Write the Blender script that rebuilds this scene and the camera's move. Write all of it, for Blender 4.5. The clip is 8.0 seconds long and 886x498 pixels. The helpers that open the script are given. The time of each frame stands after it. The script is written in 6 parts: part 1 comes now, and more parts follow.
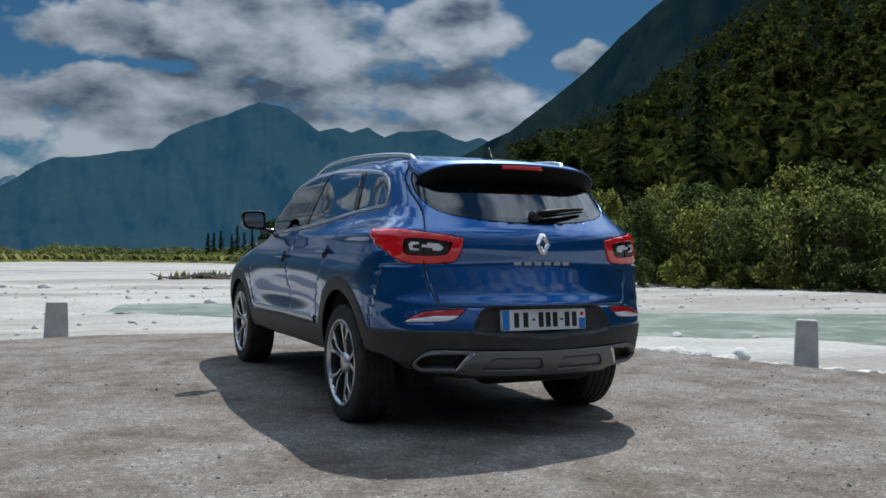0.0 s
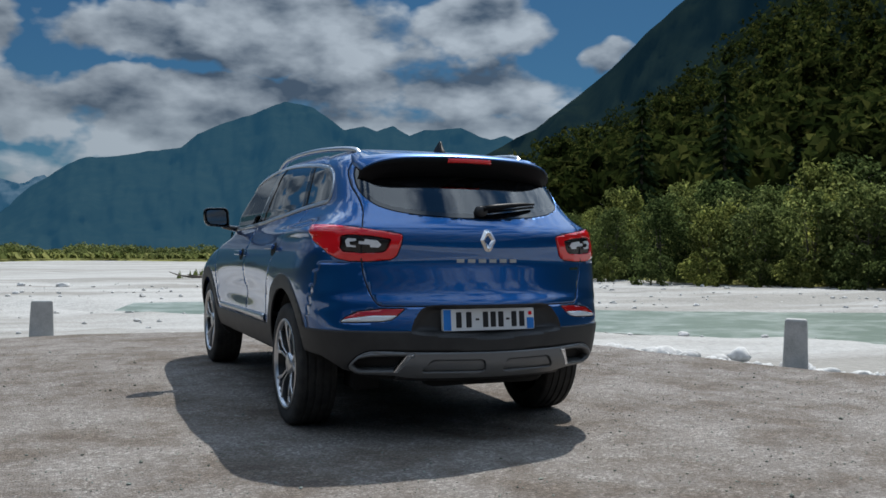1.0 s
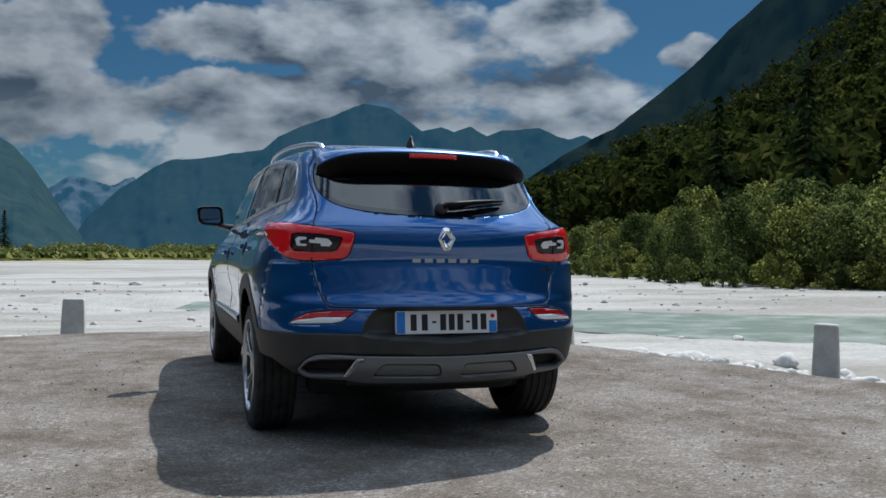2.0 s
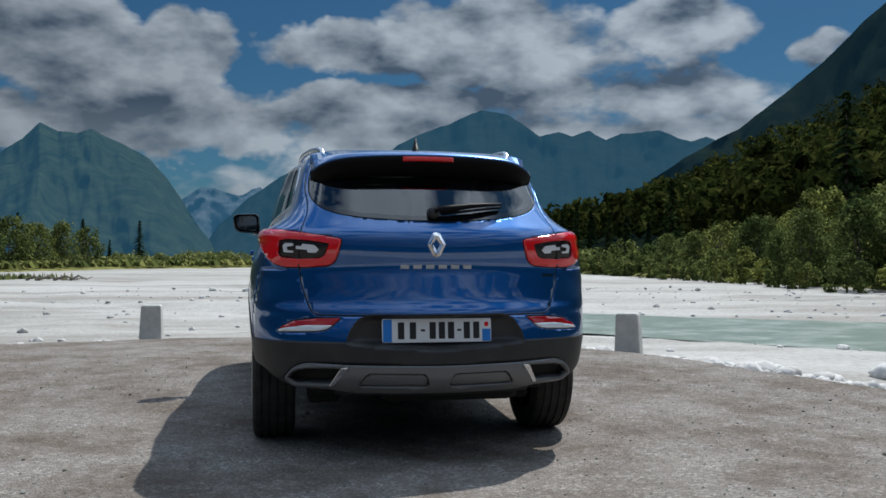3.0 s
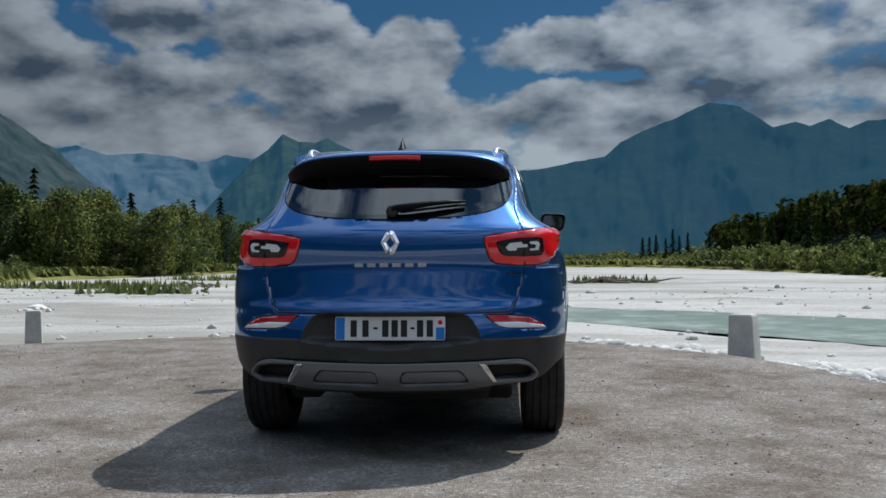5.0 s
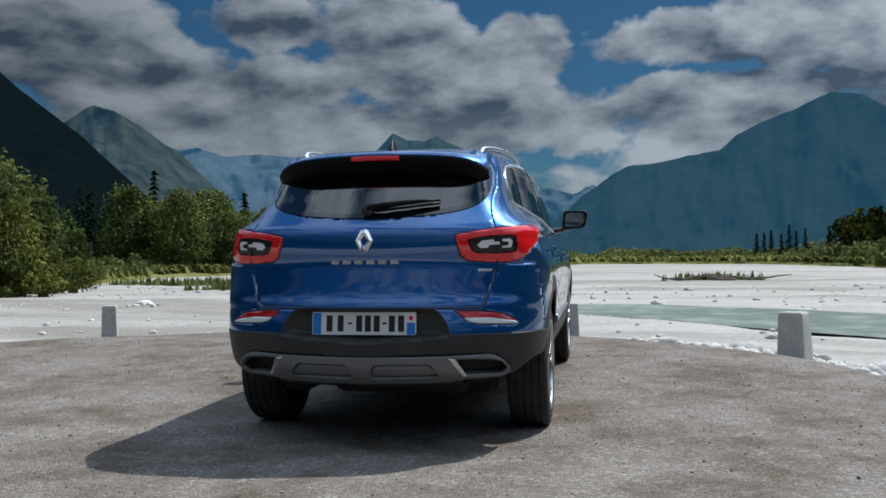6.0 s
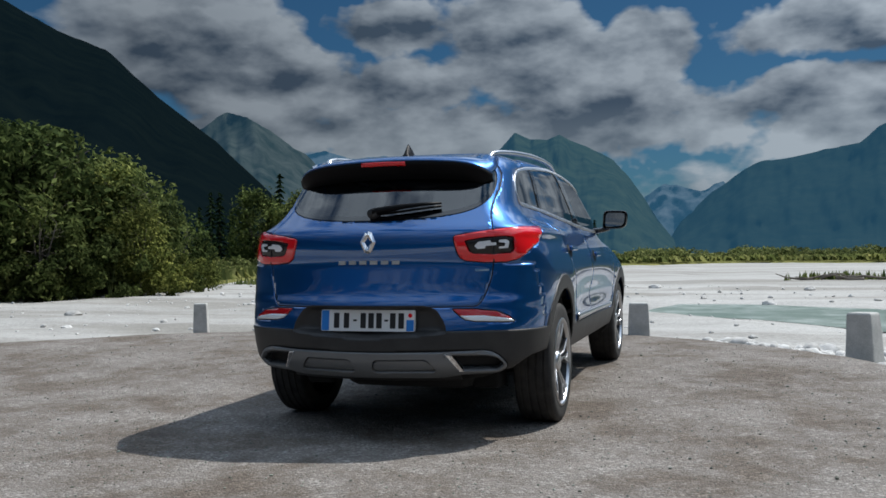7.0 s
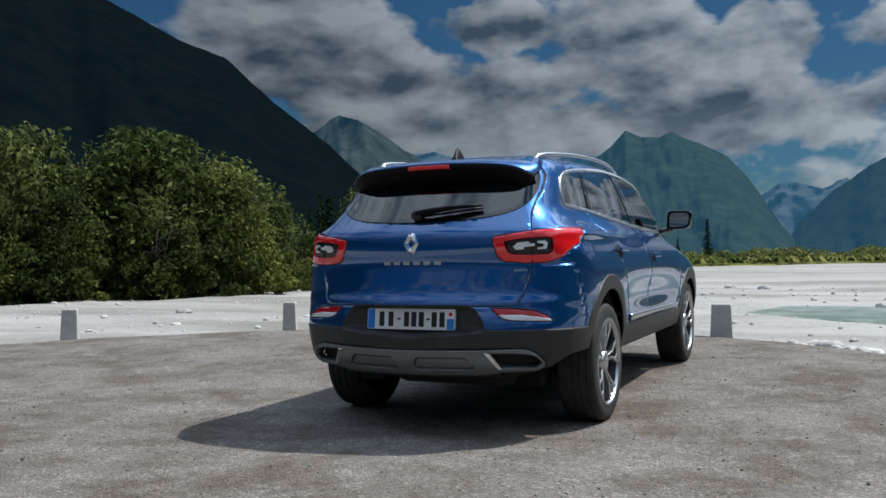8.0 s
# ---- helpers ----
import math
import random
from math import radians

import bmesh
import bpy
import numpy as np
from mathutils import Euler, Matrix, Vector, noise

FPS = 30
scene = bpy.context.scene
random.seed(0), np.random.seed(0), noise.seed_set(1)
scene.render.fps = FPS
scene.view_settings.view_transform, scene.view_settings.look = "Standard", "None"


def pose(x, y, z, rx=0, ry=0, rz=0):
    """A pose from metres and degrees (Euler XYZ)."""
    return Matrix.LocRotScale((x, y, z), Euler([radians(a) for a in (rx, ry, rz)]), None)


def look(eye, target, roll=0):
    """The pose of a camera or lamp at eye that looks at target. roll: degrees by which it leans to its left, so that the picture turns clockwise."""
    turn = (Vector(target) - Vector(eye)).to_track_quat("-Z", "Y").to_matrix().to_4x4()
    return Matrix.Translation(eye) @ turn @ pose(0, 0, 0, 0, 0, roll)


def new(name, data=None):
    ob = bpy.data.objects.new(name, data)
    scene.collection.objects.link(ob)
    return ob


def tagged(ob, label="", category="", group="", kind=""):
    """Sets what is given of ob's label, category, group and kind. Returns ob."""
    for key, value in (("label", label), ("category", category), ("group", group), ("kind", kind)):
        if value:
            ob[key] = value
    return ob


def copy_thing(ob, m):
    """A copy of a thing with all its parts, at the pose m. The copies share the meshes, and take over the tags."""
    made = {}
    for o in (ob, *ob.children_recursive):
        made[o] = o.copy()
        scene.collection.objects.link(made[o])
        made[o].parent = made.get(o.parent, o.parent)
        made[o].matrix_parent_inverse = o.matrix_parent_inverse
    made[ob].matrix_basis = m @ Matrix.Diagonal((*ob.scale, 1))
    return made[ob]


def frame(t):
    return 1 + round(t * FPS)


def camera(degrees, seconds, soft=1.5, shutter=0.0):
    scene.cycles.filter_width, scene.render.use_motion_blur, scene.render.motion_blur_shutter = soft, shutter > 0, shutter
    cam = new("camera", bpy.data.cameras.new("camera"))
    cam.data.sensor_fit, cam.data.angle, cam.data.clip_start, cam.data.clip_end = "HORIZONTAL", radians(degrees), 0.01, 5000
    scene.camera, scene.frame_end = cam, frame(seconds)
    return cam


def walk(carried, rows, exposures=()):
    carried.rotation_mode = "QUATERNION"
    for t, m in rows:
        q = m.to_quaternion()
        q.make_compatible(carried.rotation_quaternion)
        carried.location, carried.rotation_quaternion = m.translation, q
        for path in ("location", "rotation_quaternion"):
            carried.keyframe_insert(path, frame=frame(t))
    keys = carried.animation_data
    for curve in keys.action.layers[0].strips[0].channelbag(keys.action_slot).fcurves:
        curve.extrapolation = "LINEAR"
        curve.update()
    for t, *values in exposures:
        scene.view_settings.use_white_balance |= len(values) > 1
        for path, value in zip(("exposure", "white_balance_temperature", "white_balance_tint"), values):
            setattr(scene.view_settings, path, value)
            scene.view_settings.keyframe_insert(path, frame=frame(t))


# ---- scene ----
cam = camera(52.4, 8.0, soft=1.6)
PATH = [
    (0, (-2.465, -4.198, 0.935), (-1.65, -2.371, 0.949), 0.4),
    (0.5, (-2.255, -4.213, 0.932), (-1.459, -2.378, 0.946), 0.4),
    (1, (-1.985, -4.196, 0.931), (-1.222, -2.347, 0.941), 0.3),
    (2.5, (-1.02, -4.196, 0.929), (-0.538, -2.255, 0.944), 0.4),
    (3, (-0.709, -4.192, 0.931), (-0.362, -2.222, 0.953), 0.1),
    (3.5, (-0.394, -4.199, 0.929), (-0.182, -2.211, 0.952), -0.1),
    (4, (-0.093, -4.21, 0.927), (0.004, -2.213, 0.95), -0.2),
    (4.5, (0.23, -4.217, 0.923), (0.205, -2.217, 0.947), -0.3),
    (6, (1.229, -4.256, 0.916), (0.845, -2.294, 0.934), -0.5),
    (6.5, (1.579, -4.275, 0.915), (1.064, -2.343, 0.934), -0.7),
    (7, (1.884, -4.296, 0.914), (1.237, -2.404, 0.934), -0.7),
    (7.5, (2.104, -4.289, 0.913), (1.323, -2.447, 0.933), -0.7),
    (8, (2.261, -4.28, 0.913), (1.391, -2.479, 0.936), -0.7),
]
walk(cam, [(t, look(eye, target, roll)) for t, eye, target, roll in PATH], [(0, 0.12, 6220, 9), (8, 0.08, 6260, 9)])

# ---- world, sun and exposure ----
SUN_DIR = Vector((0.46, 0.57, 1.0)).normalized()
SUN_EL = math.asin(SUN_DIR.z)
SUN_ROT = math.atan2(SUN_DIR.x, SUN_DIR.y)


# cloud banks: azimuth, elevation, half width, half height, in degrees
CLOUDS = [(-14.3, 13.8, 4.0, 2.2), (-11.5, 11.6, 6.8, 2.0), (-5.8, 12.4, 2.2, 2.2), (-20.2, 10.7, 3.2, 1.4), (3.5, 13.2, 4.7, 1.4), (13.7, 13.7, 6.5, 2.3), (-25.2, 10.2, 4.3, 1.6),
          (-8.7, 9.2, 6.1, 1.1), (5.6, 9.6, 8.6, 1.0), (-21.5, 14.3, 3.2, 1.4), (24.2, 14.4, 4.0, 1.8), (5.4, 13.0, 3.6, 1.4), (32.1, 12.0, 1.5, 0.9), (2.3, 8.8, 8.3, 1.4),
          (23.1, 10.1, 7.2, 1.6), (15.9, 12.3, 4.7, 1.4), (-29.4, 11.7, 4.0, 1.4), (-20.4, 10.7, 3.4, 1.6), (-35.1, 14.0, 5.4, 4.0), (20.0, 7.5, 14.0, 1.8), (-16.0, 8.0, 16.0, 1.3)]


def build_world():
    """A clear-sky dome with broken cumulus."""
    w = bpy.data.worlds.new("sky")
    scene.world = w
    w.use_nodes = True
    nt = w.node_tree
    nt.nodes.clear()

    def N(kind, **kw):
        n = nt.nodes.new("ShaderNode" + kind)
        if "op" in kw:
            n.operation = kw["op"]
        return n

    def put(sock, v):
        if isinstance(v, (int, float)):
            sock.default_value = v
        elif isinstance(v, tuple):
            sock.default_value = v
        else:
            nt.links.new(v, sock)

    def M(op, a, b=0.0, c=None, clamp=False):
        n = N("Math", op=op)
        n.use_clamp = clamp
        put(n.inputs[0], a)
        put(n.inputs[1], b)
        if c is not None:
            put(n.inputs[2], c)
        return n.outputs[0]

    out, bg, sky = N("OutputWorld"), N("Background"), N("TexSky")
    sky.sky_type = "NISHITA"
    sky.sun_disc = False
    sky.sun_elevation, sky.sun_rotation = SUN_EL, SUN_ROT
    sky.air_density, sky.dust_density, sky.ozone_density = 1.0, 0.6, 2.0
    tc = N("TexCoord")
    sep = N("SeparateXYZ")
    nt.links.new(tc.outputs["Generated"], sep.inputs[0])
    x, y, z = sep.outputs
    az = M("MULTIPLY", M("ARCTAN2", x, y), 57.2958)
    el = M("MULTIPLY", M("ARCSINE", z), 57.2958)

    def vec(a, b, c=0.0):
        n = N("CombineXYZ")
        put(n.inputs[0], a)
        put(n.inputs[1], b)
        put(n.inputs[2], c)
        return n.outputs[0]

    def noise_at(v, scale, detail, rough):
        n = N("TexNoise")
        n.inputs["Scale"].default_value = scale
        n.inputs["Detail"].default_value = detail
        n.inputs["Roughness"].default_value = rough
        nt.links.new(v, n.inputs["Vector"])
        return n.outputs["Fac"]

    def density(lift):
        e2 = M("ADD", el, lift)
        p = vec(az, M("MULTIPLY", e2, 1.9), 3.0)
        warp = noise_at(p, 0.22, 3, 0.5)
        a2 = M("ADD", az, M("MULTIPLY", M("SUBTRACT", warp, 0.5), 5.0))
        e3 = M("ADD", e2, M("MULTIPLY", M("SUBTRACT", noise_at(vec(az, e2, 9.0), 0.33, 3, 0.55), 0.5), 3.2))
        blob = None
        for ca, ce, ra, re in CLOUDS:
            da = M("MULTIPLY", M("SUBTRACT", a2, ca), 1 / ra)
            de = M("MULTIPLY", M("SUBTRACT", e3, ce), 1 / re)
            q = M("SUBTRACT", 1.0, M("MULTIPLY", M("ADD", M("MULTIPLY", da, da), M("MULTIPLY", de, de)), 0.55))
            blob = q if blob is None else M("MAXIMUM", blob, q)
        blob = M("MAXIMUM", blob, -0.8)
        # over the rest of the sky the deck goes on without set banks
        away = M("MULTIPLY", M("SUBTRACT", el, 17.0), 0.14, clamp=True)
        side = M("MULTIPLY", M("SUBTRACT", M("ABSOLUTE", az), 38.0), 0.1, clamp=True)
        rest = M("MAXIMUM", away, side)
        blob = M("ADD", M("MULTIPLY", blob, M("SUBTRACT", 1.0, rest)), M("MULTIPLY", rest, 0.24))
        body = spread(p, rest, lift)
        return M("ADD", M("MULTIPLY", blob, 0.55), M("MULTIPLY", M("SUBTRACT", body, 0.5), 2.1)), body, rest

    def spread(p, rest, lift):
        """Cloud texture: by bearing and height in front, laid on a level deck overhead and behind."""
        zz = M("ADD", M("MAXIMUM", z, 0.0), 0.16 + lift * 0.02)
        deck = vec(M("DIVIDE", x, zz), M("DIVIDE", y, zz), 1.0)
        a, b = noise_at(p, 0.13, 7, 0.50), noise_at(deck, 3.6, 7, 0.50)
        return M("ADD", M("MULTIPLY", a, M("SUBTRACT", 1.0, rest)), M("MULTIPLY", b, rest))

    d0, b0, rest = density(0.0)
    mask = M("MULTIPLY", M("ADD", d0, M("ADD", 0.02, M("MULTIPLY", M("SUBTRACT", 8.6, el), 0.10, clamp=True))), 4.3, clamp=True)
    mask = M("MULTIPLY", mask, M("MULTIPLY", M("SUBTRACT", el, -1.0), 0.4, clamp=True))
    p_up = vec(M("ADD", az, 0.6), M("MULTIPLY", M("ADD", el, 1.3), 1.9), 3.0)
    up = spread(p_up, rest, 1.3)
    lit = M("ADD", 0.56, M("MULTIPLY", M("SUBTRACT", b0, up), 3.6), clamp=True)
    thick = M("MULTIPLY", d0, 0.9, clamp=True)
    ramp = N("ValToRGB")
    ramp.color_ramp.elements[0].position, ramp.color_ramp.elements[0].color = 0.05, (1.05, 1.55, 2.25, 1)
    ramp.color_ramp.elements[1].position, ramp.color_ramp.elements[1].color = 0.95, (6.6, 7.4, 8.2, 1)
    tone = M("SUBTRACT", lit, M("MULTIPLY", thick, 0.20), clamp=True)
    nt.links.new(tone, ramp.inputs[0])
    low = M("MULTIPLY", M("SUBTRACT", 9.5, el), 0.14, clamp=True)
    bright = N("MixRGB")
    put(bright.inputs[0], M("MULTIPLY", low, 0.6))
    nt.links.new(ramp.outputs[0], bright.inputs[1])
    bright.inputs[2].default_value = (7.6, 8.8, 9.6, 1)
    deep = N("MixRGB")
    deep.blend_type = "MULTIPLY"
    deep.inputs[0].default_value = 1.0
    nt.links.new(sky.outputs[0], deep.inputs[1])
    deep.inputs[2].default_value = (0.20, 0.40, 0.53, 1)
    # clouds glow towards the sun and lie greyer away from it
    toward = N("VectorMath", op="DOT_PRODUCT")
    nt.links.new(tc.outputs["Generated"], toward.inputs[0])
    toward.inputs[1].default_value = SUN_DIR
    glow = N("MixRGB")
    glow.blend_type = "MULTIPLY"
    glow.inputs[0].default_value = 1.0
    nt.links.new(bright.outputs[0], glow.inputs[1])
    # out of view (rest) the clouds are raised to brighten the car's reflections
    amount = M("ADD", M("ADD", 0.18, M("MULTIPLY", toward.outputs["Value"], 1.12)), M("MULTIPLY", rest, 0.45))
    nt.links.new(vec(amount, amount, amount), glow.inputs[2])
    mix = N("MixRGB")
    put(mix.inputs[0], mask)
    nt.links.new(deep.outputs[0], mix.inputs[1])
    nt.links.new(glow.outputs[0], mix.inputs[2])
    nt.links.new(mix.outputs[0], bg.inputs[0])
    # sky above the view is strengthened to add fill light
    put(bg.inputs[1], M("ADD", 0.060, M("MULTIPLY", M("MULTIPLY", M("SUBTRACT", el, 16.0), 0.06, clamp=True), 0.090)))
    nt.links.new(bg.outputs[0], out.inputs[0])


build_world()
sun = new("sun", bpy.data.lights.new("sun", "SUN"))
sun.data.energy = 4.0
sun.data.angle = radians(0.5)
sun.data.color = (1.0, 0.95, 0.88)
sun.matrix_world = look(SUN_DIR * 50, (0, 0, 0))


# ---- materials ----
class Nodes:
    """A small builder for node materials."""

    def __init__(self, name):
        self.m = bpy.data.materials.new(name)
        self.m.use_nodes = True
        self.t = self.m.node_tree
        self.b = self.t.nodes["Principled BSDF"]
        self.geo = None

    def n(self, kind, **props):
        node = self.t.nodes.new("ShaderNode" + kind)
        for k, v in props.items():
            if k == "operation":
                node.operation = v
            elif k == "blend":
                node.blend_type = v
            elif k == "feature":
                node.feature = v
        return node

    def link(self, a, b):
        self.t.links.new(a, b)

    def pos(self):
        if self.geo is None:
            self.geo = self.n("NewGeometry")
        return self.geo.outputs["Position"]

    def noise(self, scale, detail=4, rough=0.55, vec=None):
        t = self.n("TexNoise")
        t.inputs["Scale"].default_value = scale
        t.inputs["Detail"].default_value = detail
        t.inputs["Roughness"].default_value = rough
        self.link(vec or self.pos(), t.inputs["Vector"])
        return t.outputs["Fac"]

    def ramp(self, fac, stops):
        r = self.n("ValToRGB")
        e = r.color_ramp.elements
        while len(e) < len(stops):
            e.new(0.5)
        for el, (p, c) in zip(e, stops):
            el.position = p
            el.color = (*c, 1) if len(c) == 3 else c
        self.link(fac, r.inputs[0])
        return r.outputs[0]

    def mix(self, a, b, fac, blend="MIX"):
        x = self.n("MixRGB", blend=blend)
        for sock, v in ((x.inputs[0], fac), (x.inputs[1], a), (x.inputs[2], b)):
            if isinstance(v, (int, float)):
                sock.default_value = v
            elif isinstance(v, tuple):
                sock.default_value = (*v, 1)
            else:
                self.link(v, sock)
        return x.outputs[0]

    def math(self, op, a, b=0.0, clamp=False):
        x = self.n("Math", operation=op)
        x.use_clamp = clamp
        for sock, v in ((x.inputs[0], a), (x.inputs[1], b)):
            if isinstance(v, (int, float)):
                sock.default_value = v
            else:
                self.link(v, sock)
        return x.outputs[0]

    def bump(self, height, strength=0.3, dist=0.01):
        bmp = self.n("Bump")
        bmp.inputs["Strength"].default_value = strength
        bmp.inputs["Distance"].default_value = dist
        self.link(height, bmp.inputs["Height"])
        self.link(bmp.outputs[0], self.b.inputs["Normal"])

    def set(self, **kw):
        names = {"color": "Base Color", "rough": "Roughness", "metal": "Metallic", "coat": "Coat Weight",
                 "coat_rough": "Coat Roughness", "trans": "Transmission Weight", "ior": "IOR", "spec": "Specular IOR Level",
                 "sub": "Subsurface Weight", "emit": "Emission Color", "emit_s": "Emission Strength", "alpha": "Alpha"}
        for k, v in kw.items():
            s = self.b.inputs[names[k]]
            if isinstance(v, tuple):
                s.default_value = (*v, 1)
            elif isinstance(v, (int, float)):
                s.default_value = v
            else:
                self.link(v, s)
        return self


def plain(name, color, rough=0.5, **kw):
    k = Nodes(name)
    k.set(color=color, rough=rough, **kw)
    return k.m

def paint():
    k = Nodes("blue metallic paint")
    fl = k.noise(2200, 1)
    col = k.ramp(fl, [(0.3, (0.0006, 0.046, 0.170)), (0.7, (0.001, 0.132, 0.45))])
    k.set(color=col, rough=0.32, metal=0.80, coat=1.0, coat_rough=0.01, ior=1.6)
    k.b.inputs["Coat IOR"].default_value = 1.75
    orange = k.noise(90, 2)
    b = k.n("Bump")
    b.inputs["Strength"].default_value = 0.004
    b.inputs["Distance"].default_value = 0.002
    k.link(orange, b.inputs["Height"])
    k.link(b.outputs[0], k.b.inputs["Coat Normal"])
    return k.m


def black_plastic():
    k = Nodes("grained black plastic")
    n = k.noise(700, 3)
    dust = k.noise(9, 5)
    k.set(color=k.ramp(dust, [(0.35, (0.018, 0.018, 0.019)), (0.75, (0.036, 0.035, 0.034))]), rough=k.math("ADD", 0.42, k.math("MULTIPLY", dust, 0.2)))
    k.bump(n, 0.12, 0.001)
    return k.m


def rubber():
    k = Nodes("tyre rubber")
    n = k.noise(14, 5)
    k.set(color=k.ramp(n, [(0.35, (0.014, 0.014, 0.014)), (0.75, (0.045, 0.042, 0.038))]), rough=0.8)
    k.bump(k.noise(300, 3), 0.2, 0.001)
    return k.m


def thin_glass(name, tint, gloss=1.0, index=2.9):
    """A pane: tinted see-through, mirrored by its gloss."""
    k = Nodes(name)
    k.t.nodes.remove(k.b)
    tr = k.n("BsdfTransparent")
    tr.inputs[0].default_value = (*tint, 1)
    gl = k.n("BsdfGlossy")
    gl.inputs["Color"].default_value = (gloss, gloss, gloss, 1)
    gl.inputs["Roughness"].default_value = 0.0
    fr = k.n("Fresnel")
    fr.inputs["IOR"].default_value = index
    mx = k.n("MixShader")
    k.link(fr.outputs[0], mx.inputs[0])
    k.link(tr.outputs[0], mx.inputs[1])
    k.link(gl.outputs[0], mx.inputs[2])
    k.link(mx.outputs[0], k.t.nodes["Material Output"].inputs[0])
    return k.m


M_BLUE = paint()
M_BLACK = black_plastic()
M_TYRE = rubber()
M_GLOSSB = plain("gloss black", (0.006, 0.006, 0.007), 0.08, coat=0.6, coat_rough=0.03)
M_GAP = plain("dark joint", (0.004, 0.004, 0.005), 0.7)
M_CHROME = plain("chrome", (0.75, 0.76, 0.78), 0.06, metal=1.0)
M_SATIN = plain("satin aluminium", (0.62, 0.63, 0.65), 0.30, metal=1.0)
M_SKID = plain("grey skid plastic", (0.17, 0.175, 0.18), 0.38, metal=0.3)
M_RED = plain("red lens", (0.78, 0.010, 0.016), 0.14, coat=1.0, coat_rough=0.02)
M_REDDARK = plain("dark red lens", (0.50, 0.008, 0.012), 0.12, coat=1.0)
M_LAMPDARK = plain("smoked lens", (0.012, 0.010, 0.010), 0.25)
M_LAMPW = plain("clear lens", (0.80, 0.82, 0.84), 0.16, coat=1.0)
M_GLASS_R = thin_glass("privacy glass", (0.05, 0.055, 0.06), 1.0, 6.5)
M_GLASS_F = thin_glass("side glass", (0.20, 0.22, 0.23), 1.0, 6.0)
M_SPOIL = plain("satin black", (0.003, 0.003, 0.004), 0.5, spec=0.15)
M_GLASS_B = thin_glass("rear window glass", (0.10, 0.11, 0.115), 1.0, 1.9)
M_GUIDE = plain("light guide", (0.74, 0.75, 0.77), 0.2, coat=0.8)
M_WHITE = plain("plate white", (0.78, 0.79, 0.79), 0.4)
M_PLBLUE = plain("plate blue", (0.02, 0.20, 0.62), 0.4)
M_INK = plain("plate ink", (0.01, 0.01, 0.012), 0.5)
M_SEAT = plain("seat fabric", (0.03, 0.03, 0.033), 0.9)
M_RIMD = plain("rim pocket black", (0.012, 0.012, 0.013), 0.3)
M_DISC = plain("brake disc steel", (0.35, 0.34, 0.33), 0.4, metal=1.0)
M_UNDER = plain("underbody black", (0.012, 0.012, 0.012), 0.9)

# ---- mesh helpers ----
def make(name, bm, mat, parent=None, smooth=True, label="", bevel=0.0, thick=0.0):
    bmesh.ops.recalc_face_normals(bm, faces=bm.faces) if bevel else None
    me = bpy.data.meshes.new(name)
    bm.to_mesh(me)
    bm.free()
    me.materials.append(mat)
    if smooth:
        me.shade_smooth()
    ob = new(name, me)
    ob.parent = parent
    if bevel:
        md = ob.modifiers.new("bevel", "BEVEL")
        md.width, md.segments, md.limit_method = bevel, 2, "ANGLE"
        md.harden_normals = False
    if thick:
        md = ob.modifiers.new("solid", "SOLIDIFY")
        md.thickness, md.offset = thick, -1.0
    return tagged(ob, label) if label else ob


def part(name, bm, material, parent, label="", **kw):
    return make(name, bm, material, parent, label=label, **kw)


def empty(name, x=0, y=0, z=0, rz=0):
    e = new(name)
    e.matrix_basis = pose(x, y, z, 0, 0, rz)
    e.empty_display_size = 0.1
    return e


def box_bm(sx, sy, sz, m=None):
    bm = bmesh.new()
    bmesh.ops.create_cube(bm, size=1, matrix=(m or Matrix()) @ Matrix.Diagonal((sx, sy, sz, 1)))
    return bm


def lathe(profile, segs=48, axis="X", m=None):
    """Turns a list of (along, radius) about an axis."""
    bm = bmesh.new()
    rings = []
    for a, r in profile:
        ring = []
        for k in range(segs):
            t = 2 * math.pi * k / segs
            v = {"X": (a, r * math.cos(t), r * math.sin(t)), "Y": (r * math.cos(t), a, r * math.sin(t)), "Z": (r * math.cos(t), r * math.sin(t), a)}[axis]
            ring.append(bm.verts.new(v))
        rings.append(ring)
    for r0, r1 in zip(rings, rings[1:]):
        for k in range(segs):
            bm.faces.new((r0[k], r0[(k + 1) % segs], r1[(k + 1) % segs], r1[k]))
    bmesh.ops.recalc_face_normals(bm, faces=bm.faces)
    if m is not None:
        bmesh.ops.transform(bm, matrix=m, verts=bm.verts)
    return bm


def tube(points, radius, segs=8, bm=None, flat=1.0):
    """A rod along a list of points; flat squeezes it in height."""
    bm = bm or bmesh.new()
    pts = [Vector(p) for p in points]
    prev = None
    for i, p in enumerate(pts):
        d = (pts[min(i + 1, len(pts) - 1)] - pts[max(i - 1, 0)]).normalized()
        s = d.cross(Vector((0, 0, 1)))
        s = s.normalized() if s.length > 1e-4 else Vector((1, 0, 0))
        u = s.cross(d).normalized()
        r = radius[i] if isinstance(radius, (list, tuple)) else radius
        ring = [bm.verts.new(p + s * (r * math.cos(2 * math.pi * k / segs)) + u * (r * flat * math.sin(2 * math.pi * k / segs))) for k in range(segs)]
        if prev:
            for k in range(segs):
                bm.faces.new((prev[k], prev[(k + 1) % segs], ring[(k + 1) % segs], ring[k]))
        else:
            bm.faces.new(ring[::-1])
        prev = ring
    bm.faces.new(prev)
    return bm


